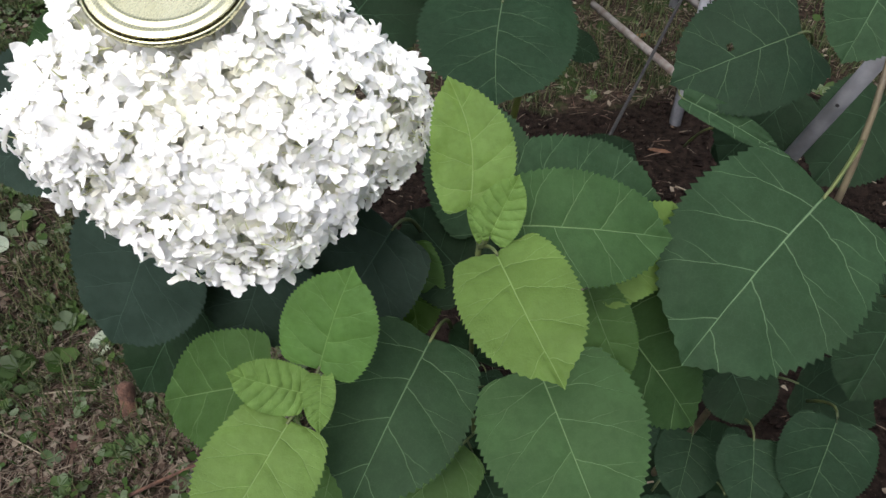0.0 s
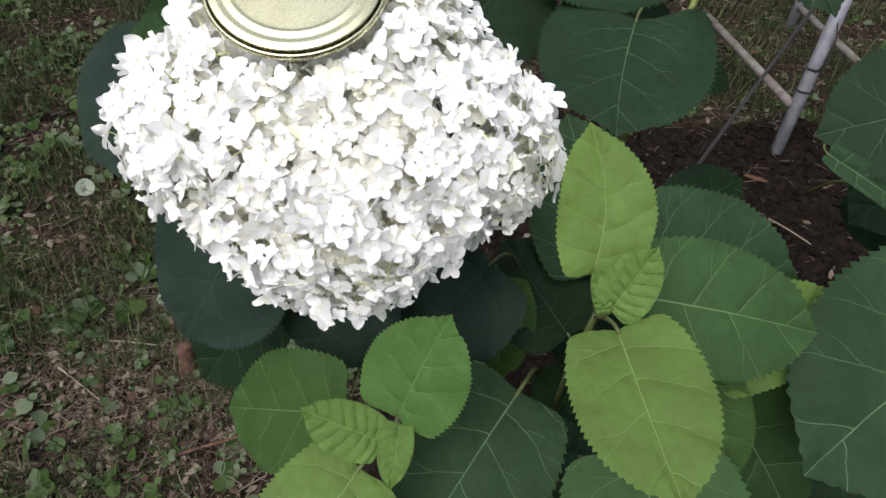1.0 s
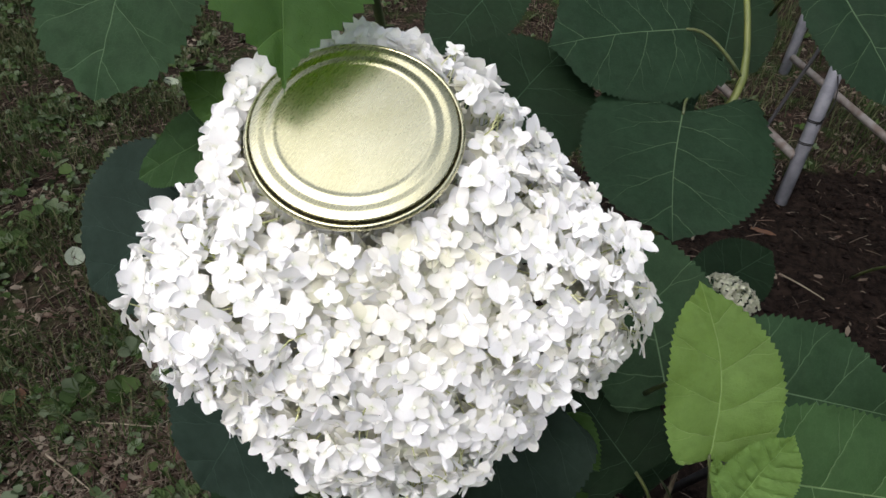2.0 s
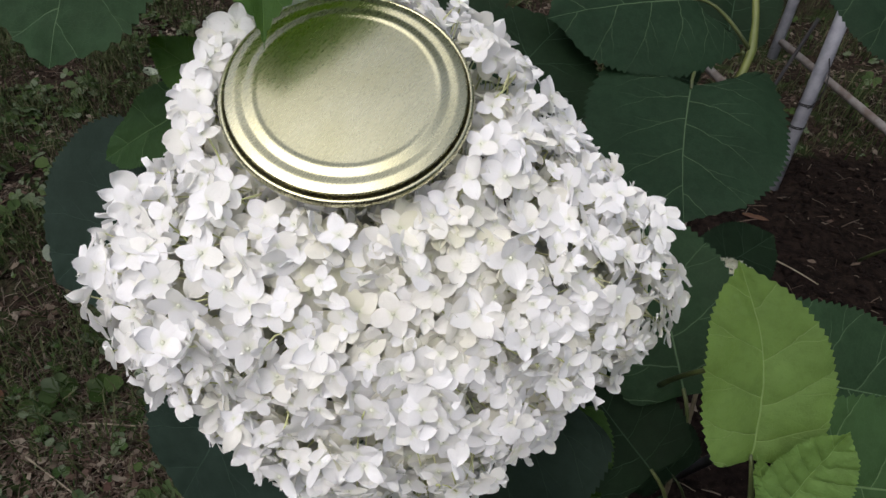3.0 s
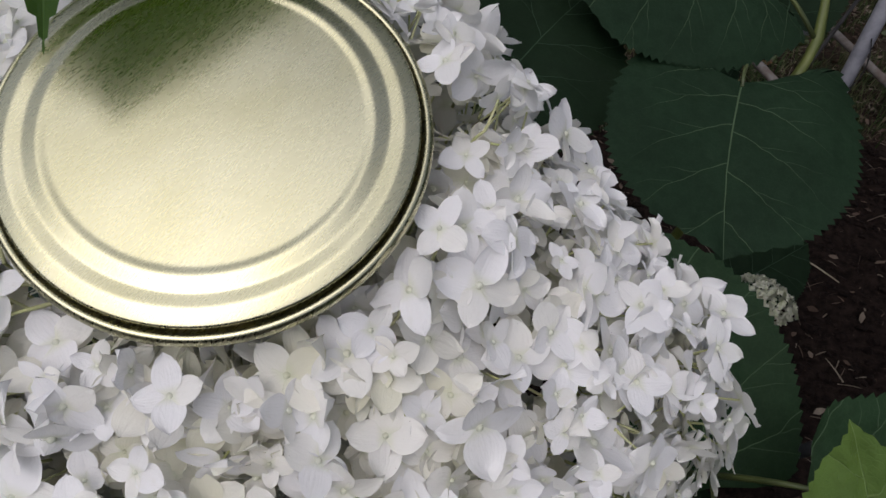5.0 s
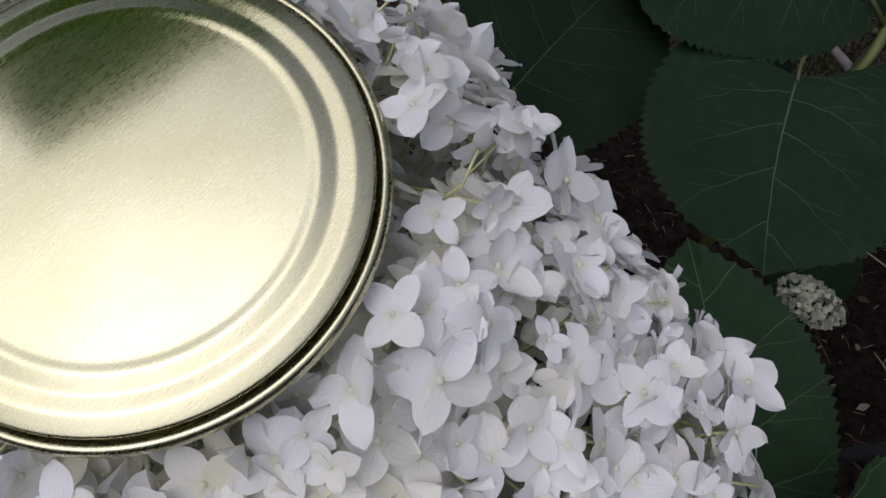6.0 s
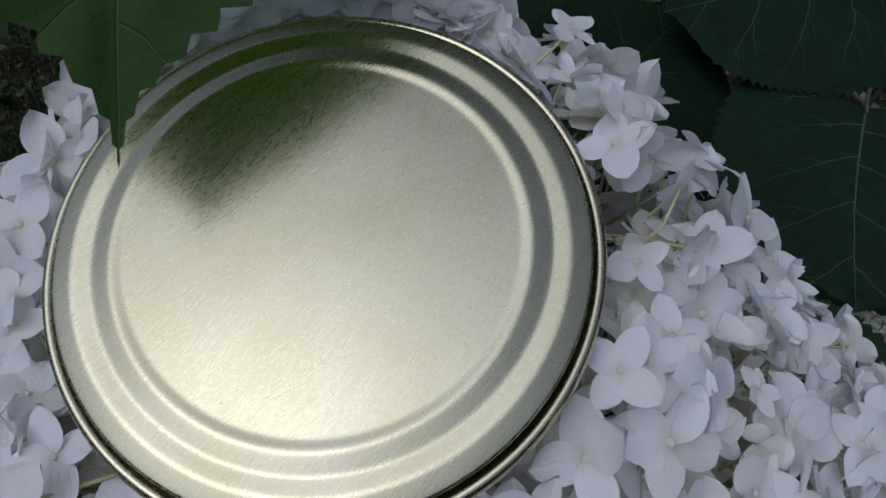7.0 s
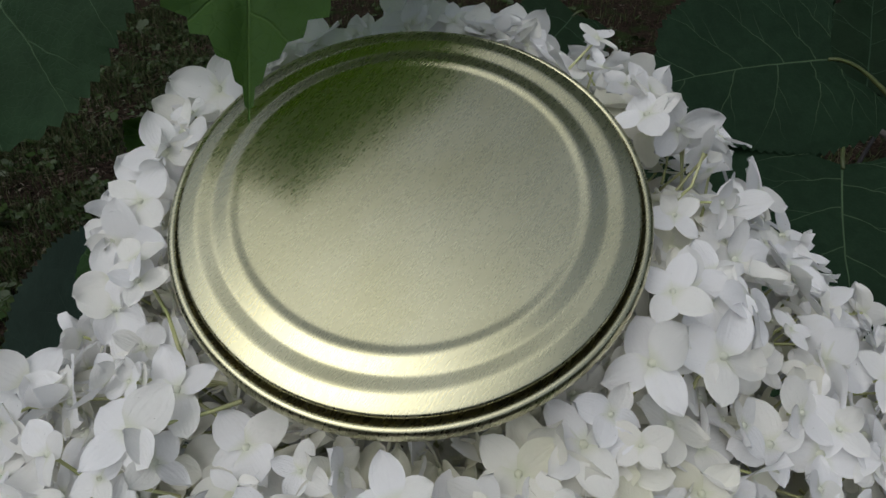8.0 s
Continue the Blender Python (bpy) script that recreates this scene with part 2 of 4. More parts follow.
GRASS = scatter_material("grass", ((0.016, 0.033, 0.009), (0.036, 0.060, 0.017), (0.105, 0.100, 0.055), (0.027, 0.048, 0.013)), 0.6, 0.15)
WEED = scatter_material("weed_leaf", ((0.022, 0.046, 0.011), (0.050, 0.080, 0.022), (0.115, 0.140, 0.095), (0.030, 0.060, 0.013)), 0.6, 0.12)
LITTER = scatter_material("litter", ((0.030, 0.021, 0.016), (0.080, 0.055, 0.041), (0.19, 0.165, 0.13), (0.058, 0.031, 0.024)), 0.9)


# ---- building helpers ----
def sheet(name, verts, faces, material, parent=None, smooth=True, uvs=None):
    mesh = bpy.data.meshes.new(name)
    mesh.from_pydata(verts, [], faces)
    if uvs is not None:
        layer = mesh.uv_layers.new(name="blade")
        for loop in mesh.loops:
            layer.data[loop.index].uv = uvs[loop.vertex_index]
    for face in mesh.polygons:
        face.use_smooth = smooth
    mesh.materials.append(material)
    ob = new(name, mesh)
    ob.parent = parent
    return ob


def tube_points(points, radii, sides=8):
    """Vertices and faces of a closed tube along a line of points."""
    points = [Vector(p) for p in points]
    verts, faces = [], []
    for k, p in enumerate(points):
        along = (points[min(k + 1, len(points) - 1)] - points[max(k - 1, 0)]).normalized()
        side = along.cross(Vector((0.31, 0.87, 0.38))).normalized()
        up = along.cross(side)
        for s in range(sides):
            a = 2 * math.pi * s / sides
            verts.append(p + radii[k] * (math.cos(a) * side + math.sin(a) * up))
    for k in range(len(points) - 1):
        for s in range(sides):
            a, b = k * sides + s, k * sides + (s + 1) % sides
            faces.append((a, b, b + sides, a + sides))
    faces.append(tuple(range(sides))[::-1])
    faces.append(tuple((len(points) - 1) * sides + s for s in range(sides)))
    return verts, faces


def curve_points(a, b, c, steps):
    """A bow from a to c, drawn towards b."""
    a, b, c = Vector(a), Vector(b), Vector(c)
    return [(1 - t) ** 2 * a + 2 * t * (1 - t) * b + t * t * c for t in (k / steps for k in range(steps + 1))]


def tube(name, points, radii, material, parent=None, sides=8):
    verts, faces = tube_points(points, radii, sides)
    return sheet(name, verts, faces, material, parent)


# ---- ground ----
def spread(k, count, middle, inner, outer):
    """Even spacing in the middle that widens towards the horizon."""
    s = 2 * k / (count - 1) - 1
    near = inner * min(1.0, abs(s) / 0.86)
    far = 0.0 if abs(s) < 0.86 else outer * ((abs(s) - 0.86) / 0.14) ** 4
    return middle + math.copysign(near + far, s)


def bed_share(x, y):
    """1 in the dug bed, 0 on the lawn."""
    wave = 0.10 * noise.noise((1.7 * x, 1.7 * y, 3.0))
    left = min(1.0, max(0.0, (x + 0.42 + wave) / 0.25))
    back = min(1.0, max(0.0, (2.02 + 0.12 * x + 1.5 * wave - y) / 0.22))
    return left * back


def ground_height(x, y):
    bed = bed_share(x, y)
    lumps = noise.noise((9 * x, 9 * y, 0)) * 0.020 + noise.noise((24 * x, 24 * y, 5)) * 0.013 + abs(noise.noise((48 * x, 48 * y, 9))) * 0.010
    lawn = noise.noise((3 * x, 3 * y, 1)) * 0.010 + noise.noise((30 * x, 30 * y, 2)) * 0.004
    near = 1.0 if abs(x) < 4 and abs(y) < 6 else 0.0
    return near * (bed * lumps + (1 - bed) * lawn)


def build_ground():
    count = 260
    xs = [spread(k, count, -0.5, 2.6, 900.0) for k in range(count)]
    ys = [spread(k, count, 1.5, 2.4, 900.0) for k in range(count)]
    verts = [(x, y, ground_height(x, y)) for y in ys for x in xs]
    faces = [(j * count + i, j * count + i + 1, (j + 1) * count + i + 1, (j + 1) * count + i) for j in range(count - 1) for i in range(count - 1)]
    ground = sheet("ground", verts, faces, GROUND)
    layer = ground.data.color_attributes.new("bed", "FLOAT_COLOR", "POINT")
    for k, (x, y, z) in enumerate(verts):
        b = bed_share(x, y)
        layer.data[k].color = (b, b, b, 1.0)
    tagged(ground, "trodden weedy lawn and dark dug garden soil", "ground", kind="structure")


build_ground()


def build_hedge_screen():
    """An unseen ring of hedge and trees, added to block low sky light, taller ahead."""
    verts, faces, sides, rings = [], [], 220, 26
    for k in range(rings):
        v = k / (rings - 1)
        for q in range(sides):
            a = 2 * math.pi * q / sides
            top = 4.2 + 10.0 * max(0.0, math.sin(a)) ** 1.5 + 0.9 * noise.noise((3 * math.cos(a), 3 * math.sin(a), 7))
            r = 7.5 + 1.1 * v - 0.5 * math.sin(math.pi * v) + 0.45 * noise.noise((5 * math.cos(a), 5 * math.sin(a), 4 * v)) + 0.22 * noise.noise((17 * math.cos(a), 17 * math.sin(a), 15 * v))
            verts.append((r * math.cos(a), 1.0 + r * math.sin(a), top * v - 0.05))
    for k in range(rings - 1):
        for q in range(sides):
            a, b = k * sides + q, k * sides + (q + 1) % sides
            faces.append((a, b, b + sides, a + sides))
    tagged(sheet("backdrop_hedge", verts, faces, HEDGE_SCREEN, None, False), "unseen tall dark green hedge ring added to block low light", "hedge", kind="structure")


build_hedge_screen()


# ---- the hydrangea ----
shrub = new("hydrangea_shrub")
shrub.location = (0.10, 0.52, 0.0)
tagged(shrub, "white smooth hydrangea with large toothed green leaves", "shrub")
bpy.context.view_layer.update()
ROOT = Matrix.Translation(shrub.location)


def under(ob, parent, place=None):
    """Makes ob a part of parent, which stands at place, without moving it."""
    ob.parent = parent
    ob.matrix_parent_inverse = (parent.matrix_world if place is None else place).inverted()
    return ob


def blade_mesh(length, width, droop, fold, seed, bow=0.0, point=1.0, veins=VEINS, rows=90, cols=8, crinkle=1.0, lobe=0.25, teeth=1.0, period=3, hole=None):
    """A heart-shaped toothed blade from the origin along +y, with sunk veins and a bowed surface."""
    verts, uvs, faces = [], [], []
    for j in range(rows + 1):
        v = (j / rows) ** 1.05
        if v < 0.38:
            half = (1 - (1 - v / 0.38) ** 2) ** 0.5
        else:
            half = (1 - ((v - 0.38) / 0.62) ** 2.15) ** (0.90 * point)
        half *= 0.5 * width * (1 + 0.05 * noise.noise((3 * v, seed, 0.5)))
        if v > 0.86:
            half *= 0.42 + 0.58 * ((1 - v) / 0.14)
        saw = (j % period) / (period - 1.0) if 2 < j < rows - 1 else 0.0
        for i in range(-cols, cols + 1):
            u = i / cols
            x = u * half
            if abs(i) == cols:
                x += math.copysign(teeth * (0.025 + 0.010 * noise.noise((9 * v, seed, u))) * width * saw * min(1.0, 3.0 * (1 - v) + 0.45, half / (0.16 * width) + 0.1), u)
            y = v * length - lobe * length * abs(u) ** 1.4 * (1 - v) ** 5 * min(1.0, 7 * v) + (0.0018 * period * teeth * length * saw if abs(i) == cols else 0)
            side = abs(x) / length
            root = max(0.0004, (y / length - side * (0.04 + 0.75 * side)) / (1 + side) + 0.22) ** 0.5
            line = root * veins + math.copysign(0.10, x)
            gap = abs(line - math.floor(line + 0.5)) * 2 * root * (1 + side) / veins * length
            rib = math.exp(-((abs(x) / (0.022 * length)) ** 2))
            vein = math.exp(-((gap / (0.020 * length)) ** 2)) * max(0.0, 1 - side / 0.42)
            z = -0.013 * length * crinkle * max(rib, 0.7 * vein)
            z += fold * abs(x) * (1 - 0.4 * v) - droop * length * v * v * 1.6 - 0.35 * droop * length * (2 * side) ** 2
            across = 2 * x / width
            z += 0.030 * length * noise.noise((2.4 * across, 3.2 * v, seed)) * (0.3 + abs(across)) + 0.008 * crinkle * length * noise.noise((8 * across, 10 * v, seed + 7))
            verts.append((x + bow * length * math.sin(math.pi * v), y, z))
            uvs.append((x / length, y / length))
    wide = 2 * cols + 1
    for j in range(rows):
        for i in range(2 * cols):
            a = j * wide + i
            if hole and math.hypot(uvs[a][0] - hole[0], 1.6 * (uvs[a][1] - hole[1])) < hole[2]:
                continue
            faces.append((a, a + 1, a + 1 + wide, a + wide))
    return verts, uvs, faces


leaf_count = 0


def leaf(base, tip, width, material, roll=0.0, droop=0.06, fold=0.12, node=None, face=(0.0, -0.55, 0.85), fine=True, bow=None, point=1.0, lobe=0.25, teeth=1.0, period=3, hole=None):
    """A leaf of the shrub from its base to its tip, facing the open side, with its stalk."""
    global leaf_count
    leaf_count += 1
    base, tip = Vector(base), Vector(tip)
    along = (tip - base).normalized()
    facing = Vector(face)
    up = (facing - facing.dot(along) * along).normalized()
    side = along.cross(up)
    turn = Matrix((side, along, up)).transposed().to_4x4() @ pose(0, 0, 0, 0, roll, 0)
    length = (tip - base).length
    detail = dict(rows=90, cols=8) if fine else dict(rows=33, cols=4)
    verts, uvs, faces = blade_mesh(length, width, droop, fold, 3.7 * leaf_count, 0.05 * noise.noise((1.3 * leaf_count, 0, 0)) if bow is None else bow, point, 11.0 if material is CRINKLED else VEINS, crinkle=3.2 if material is CRINKLED else 1.9 if material in (YOUNG, YOUNGMID) else 1.1, lobe=lobe, teeth=teeth, period=period, hole=hole, **detail)
    ob = sheet("leaf", verts, faces, material, None, True, uvs)
    where = Matrix.Translation(base) @ turn
    ob.matrix_basis = where
    end = Vector(node) if node else base - along * 0.03 + Vector((0.0, 0.03, -0.07))
    stalk_radius = min(0.0016, 0.012 * width + 0.0005)
    start = base + 0.03 * length * along - 0.001 * up
    stalk = tube("stalk", curve_points(start, (base - 0.3 * (start - end).length * along), end, 7), [stalk_radius * (0.75 + 0.06 * k) for k in range(8)], GREEN_STEM, None, 6)
    under(ob, shrub, ROOT)
    under(stalk, ob, where)
    return ob


# the leaves of the shoots that stand free
leaf((0.035, 0.306, 0.993), (0.0195, 0.3535, 1.050), 0.047, YOUNG, 0, 0.02, 0.18, (0.041, 0.299, 0.969), bow=0.09)  # upright young leaf
leaf((0.046, 0.292, 0.983), (0.061, 0.308, 1.017), 0.027, CRINKLED, 0, 0.02, 0.25, (0.041, 0.299, 0.969))  # crinkled leaflet
leaf((0.043, 0.291, 0.982), (0.034, 0.303, 1.002), 0.009, CRINKLED, 0, 0.02, 0.4, (0.041, 0.299, 0.969))  # narrow leaflet
leaf((0.050, 0.284, 0.982), (0.082, 0.200, 0.983), 0.063, YOUNG, 0, 0.04, 0.1, (0.041, 0.299, 0.969))  # bright young leaf
leaf((0.057, 0.310, 0.978), (0.164, 0.322, 0.963), 0.073, MID, 0, 0.05, 0.08, (0.041, 0.299, 0.969))
leaf((0.117, 0.323, 0.912), (0.192, 0.379, 0.940), 0.057, YOUNG, 0, 0.05, 0.1)
leaf((0.069, 0.399, 0.931), (0.184, 0.405, 0.916), 0.088, OLDMID, 0, 0.05, 0.06)
leaf((0.128, 0.329, 0.889), (0.223, 0.292, 0.779), 0.078, MID, 0, 0.05, 0.08)
leaf((0.115, 0.318, 0.914), (0.146, 0.276, 0.865), 0.042, MIDYOUNG, 0, 0.05, 0.1)
leaf((0.083, 0.276, 0.883), (0.126, 0.179, 0.844), 0.105, MID, 0, 0.05, 0.06)
leaf((0.011, 0.310, 0.864), (-0.036, 0.198, 0.829), 0.099, OLDMID, 0, 0.05, 0.06)
leaf((-0.055, 0.253, 0.902), (-0.034, 0.289, 0.958), 0.060, YOUNGMID, 0, 0.03, 0.08, (-0.061, 0.246, 0.883))
leaf((-0.094, 0.267, 0.864), (-0.201, 0.280, 0.806), 0.082, MIDYOUNG, 0, 0.05, 0.08, (-0.061, 0.246, 0.883))
leaf((-0.062, 0.242, 0.892), (-0.106, 0.240, 0.914), 0.032, CRINKLED, 0, 0.02, 0.2, (-0.061, 0.246, 0.883))
leaf((-0.053, 0.251, 0.901), (-0.050, 0.217, 0.890), 0.020, CRINKLED, 0, 0.04, 0.3, (-0.061, 0.246, 0.883))
leaf((-0.070, 0.227, 0.886), (-0.104, 0.149, 0.869), 0.070, YOUNG, 0, 0.06, 0.06, (-0.061, 0.246, 0.883))
leaf((-0.060, 0.262, 0.781), (-0.072, 0.220, 0.742), 0.046, MIDYOUNG, 0, 0.06, 0.12)
leaf((0.036, 0.271, 0.784), (-0.020, 0.216, 0.762), 0.062, MIDYOUNG, 0, 0.06, 0.12)
leaf((0.279, 0.385, 0.947), (0.176, 0.272, 0.901), 0.134, OLDMID, 0, 0.05, 0.05, (0.318, 0.437, 0.953), lobe=0.28, point=0.85)
leaf((0.321, 0.590, 0.959), (0.212, 0.570, 0.919), 0.116, DEEP, 0, 0.05, 0.08, lobe=0.4, hole=(0.07, 0.50, 0.038))
leaf((0.222, 0.556, 0.910), (0.312, 0.512, 0.884), 0.024, OLDMID, 10, 0.05, 0.4, (0.230, 0.585, 0.905))
leaf((0.337, 0.528, 1.038), (0.305, 0.480, 0.994), 0.069, OLDMID, 0, 0.06, 0.12)
leaf((0.378, 0.660, 0.858), (0.303, 0.615, 0.792), 0.101, OLD_SHADED, 0, 0.06, 0.12)
leaf((0.491, 0.685, 0.834), (0.402, 0.590, 0.790), 0.108, OLD_SHADED, 0, 0.06, 0.12)
leaf((0.329, 0.692, 0.780), (0.410, 0.651, 0.737), 0.085, OLD_SHADED, 0, 0.06, 0.12)
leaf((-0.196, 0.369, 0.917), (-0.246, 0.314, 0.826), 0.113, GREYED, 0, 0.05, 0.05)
leaf((-0.212, 0.411, 0.793), (-0.276, 0.344, 0.705), 0.095, OLD_SHADED, 0, 0.06, 0.12)
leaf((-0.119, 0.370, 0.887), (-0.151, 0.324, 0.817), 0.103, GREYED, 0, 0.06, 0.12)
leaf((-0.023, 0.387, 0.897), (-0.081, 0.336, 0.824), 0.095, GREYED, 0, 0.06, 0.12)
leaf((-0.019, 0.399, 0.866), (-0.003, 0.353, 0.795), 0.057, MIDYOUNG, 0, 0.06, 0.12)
leaf((0.042, 0.383, 0.835), (-0.021, 0.443, 0.867), 0.079, OLD_SHADED, 0, 0.06, 0.12)
leaf((0.043, 0.340, 0.794), (0.056, 0.393, 0.788), 0.057, OLD_SHADED, 0, 0.06, 0.12)
leaf((0.182, 0.409, 0.796), (0.223, 0.376, 0.763), 0.068, OLD_SHADED, 0, 0.06, 0.12)
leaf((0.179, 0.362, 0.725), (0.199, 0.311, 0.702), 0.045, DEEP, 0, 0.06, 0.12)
leaf((0.043, 0.283, 0.753), (0.078, 0.233, 0.704), 0.058, OLD_SHADED, 0, 0.06, 0.12)
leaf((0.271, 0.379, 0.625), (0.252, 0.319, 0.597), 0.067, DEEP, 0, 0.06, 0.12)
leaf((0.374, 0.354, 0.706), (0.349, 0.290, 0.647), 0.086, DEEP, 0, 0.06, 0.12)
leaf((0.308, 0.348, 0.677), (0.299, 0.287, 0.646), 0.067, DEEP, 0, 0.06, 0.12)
leaf((0.056, 0.423, 0.866), (0.011, 0.540, 0.927), 0.098, OLDMID, 0, 0.04, 0.06)
leaf((0.0576, 0.6565, 0.9509), (0.0545, 0.540, 0.912), 0.150, DEEP, 0, 0.03, 0.04, (0.0962, 0.7459, 0.9293), lobe=0.65, point=0.85, bow=0.03)
leaf((0.0599, 0.7365, 0.9857), (-0.0592, 0.680, 0.987), 0.136, DEEP, 0, 0.03, 0.04, (0.1130, 0.7263, 0.9495), lobe=0.65, point=0.85, bow=0.02)
leaf((-0.100, 0.622, 0.926), (-0.044, 0.718, 0.969), 0.135, OLD_SHADED, 0, 0.03, 0.04, lobe=0.5, point=0.8)
leaf((-0.116, 0.820, 0.981), (-0.173, 0.735, 0.934), 0.093, OLD_SHADED, 0, 0.06, 0.12)
leaf((0.108, 0.780, 0.930), (0.122, 0.881, 1.000), 0.082, OLD_SHADED, 0, 0.06, 0.12, (0.105, 0.716, 0.952))
leaf((0.137, 0.687, 1.060), (0.200, 0.604, 1.006), 0.074, DEEP, 0, 0.06, 0.12, lobe=0.3)
leaf((-0.258, 0.458, 1.150), (-0.271, 0.3861, 1.0777), 0.090, OLDMID, 0, 0.04, 0.06, point=0.70, teeth=1.3, period=4)
leaf((-0.1715, 0.4255, 1.1885), (-0.1483, 0.3446, 1.1211), 0.092, SHADE, -14, 0.03, 0.05, (-0.160, 0.462, 1.190), face=(0.09, -0.38, 1.0), bow=0.0, point=2.6, teeth=1.3)  # hangs over the lid
leaf((-0.176, 0.472, 1.185), (-0.240, 0.540, 1.200), 0.085, MIDYOUNG, 0, 0.05, 0.1, (-0.160, 0.462, 1.178))
leaf((-0.217, 0.427, 1.046), (-0.290, 0.416, 1.005), 0.041, MID, 0, 0.06, 0.12)
leaf((-0.259, 0.431, 0.986), (-0.324, 0.383, 0.935), 0.119, GREYED, 0, 0.04, 0.05)
leaf((-0.2057, 0.4200, 1.0510), (-0.2488, 0.4322, 1.0705), 0.028, YOUNGMID, 0, 0.03, 0.10, point=1.5, lobe=0.0)
leaf((0.186, 0.803, 0.597), (0.284, 0.879, 0.628), 0.096, OLD_SHADED, 0, 0.06, 0.12)
leaf((0.131, 0.727, 0.873), (0.176, 0.718, 0.856), 0.038, OLD_SHADED, 0, 0.06, 0.12)
leaf((0.082, 0.434, 0.744), (0.039, 0.480, 0.755), 0.069, OLD_SHADED, 0, 0.06, 0.12)
leaf((0.107, 0.832, 0.855), (0.062, 0.836, 0.866), 0.055, OLD_SHADED, 0, 0.06, 0.12)

leaf((0.428, 0.432, 0.776), (0.388, 0.366, 0.717), 0.086, OLD_SHADED)
leaf((0.293, 0.427, 0.697), (0.319, 0.367, 0.666), 0.080, OLD_SHADED)
leaf((0.385, 0.435, 0.644), (0.463, 0.397, 0.631), 0.080, OLD_SHADED)
leaf((0.446, 0.540, 0.768), (0.461, 0.471, 0.729), 0.091, OLD_SHADED)
leaf((0.233, 0.430, 0.758), (0.264, 0.379, 0.708), 0.070, OLD_SHADED)


# stems
def cane(points, radii, material):
    return under(tube("cane", points, radii, material, None, 8), shrub)


def shoot(foot, bend, top, thick, thin, material):
    line = curve_points(foot, bend, top, 14)
    return cane(line, [thick + (thin - thick) * k / 14 for k in range(15)], material)


shoot((0.10, 0.50, -0.02), (0.03, 0.40, 0.60), (0.041, 0.299, 0.972), 0.0042, 0.0017, GREEN_STEM)
shoot((0.04, 0.48, -0.02), (-0.07, 0.36, 0.50), (-0.061, 0.246, 0.886), 0.0042, 0.0017, GREEN_STEM)
shoot((0.06, 0.55, -0.02), (-0.08, 0.55, 0.70), (-0.110, 0.365, 1.000), 0.0075, 0.0036, GREEN_STEM)
cane([(0.140, 0.620, -0.020), (0.110, 0.690, 0.450), (0.074, 0.720, 0.709), (0.088, 0.700, 0.840), (0.1028, 0.7020, 0.9266), (0.1096, 0.7134, 0.9370), (0.1150, 0.7267, 0.9496), (0.1144, 0.7438, 0.9671), (0.1111, 0.7612, 0.9854), (0.1020, 0.7954, 1.0217)], [0.006, 0.0055, 0.0048, 0.0042, 0.0036, 0.0036, 0.0038, 0.0030, 0.0029, 0.0027], FRESH_STEM)
shoot((0.26, 0.52, -0.02), (0.338, 0.373, 0.75), (0.337, 0.484, 0.996), 0.006, 0.0022, BROWN_STEM)
shoot((0.20, 0.60, -0.02), (0.24, 0.70, 0.30), (0.204, 0.792, 0.600), 0.005, 0.0024, BROWN_STEM)
shoot((0.02, 0.56, -0.02), (-0.17, 0.68, 0.75), (-0.160, 0.462, 1.184), 0.006, 0.0022, GREEN_STEM)

# leaves deep in the shrub
spread_of = random.Random(11)
made = 0
while made < 290:
    x, y, z = spread_of.uniform(-0.12, 1.0), spread_of.uniform(0.06, 0.72), spread_of.uniform(0.08, 0.78)
    hill = 0.66 - 1.3 * max(0.0, y - 0.42) - 0.55 * max(0.0, x - 0.10) - 1.8 * max(0.0, 0.05 - x)
    if z > hill - 0.04 or z < hill - 0.50:
        continue
    a, size = spread_of.uniform(0, 2 * math.pi), spread_of.uniform(0.07, 0.13)
    run = Vector((math.cos(a), math.sin(a) - 0.3, spread_of.uniform(-0.6, 0.0))).normalized() * size
    leaf((x, y, z), Vector((x, y, z)) + run, size * spread_of.uniform(0.72, 0.88), spread_of.choice((OLD_SHADED, OLD_SHADED, OLD_SHADED, DEEP)), spread_of.uniform(-15, 15), 0.08, 0.10,
         Vector((x, y, z)) - 0.4 * run - Vector((0, 0, 0.03)), fine=False)
    made += 1


# ---- the flower head ----
HEART = Vector((-0.1098, 0.3502, 1.0207))
OUT, RISE, WIDE = Vector((0.387, -0.694, 0.608)).normalized(), Vector((-0.077, 0.632, 0.771)).normalized(), Vector((0.919, 0.345, -0.191)).normalized()
DEPTHS = (0.0615, 0.0964, 0.1206)
LID_AT = Vector((-0.1276, 0.3581, 1.0985))
LID_UP = Vector((0.0910, -0.3816, 1.0)).normalized()
LID_R = 0.0438
FADED = Vector((-0.0830, 0.3115, 1.0600))  # where the oldest florets are
CORNERS = (1.09, 0.91, 1.20, 0.84, 0.985, 0.90, 1.08, 0.92)  # right, round by the top, the left and the foot


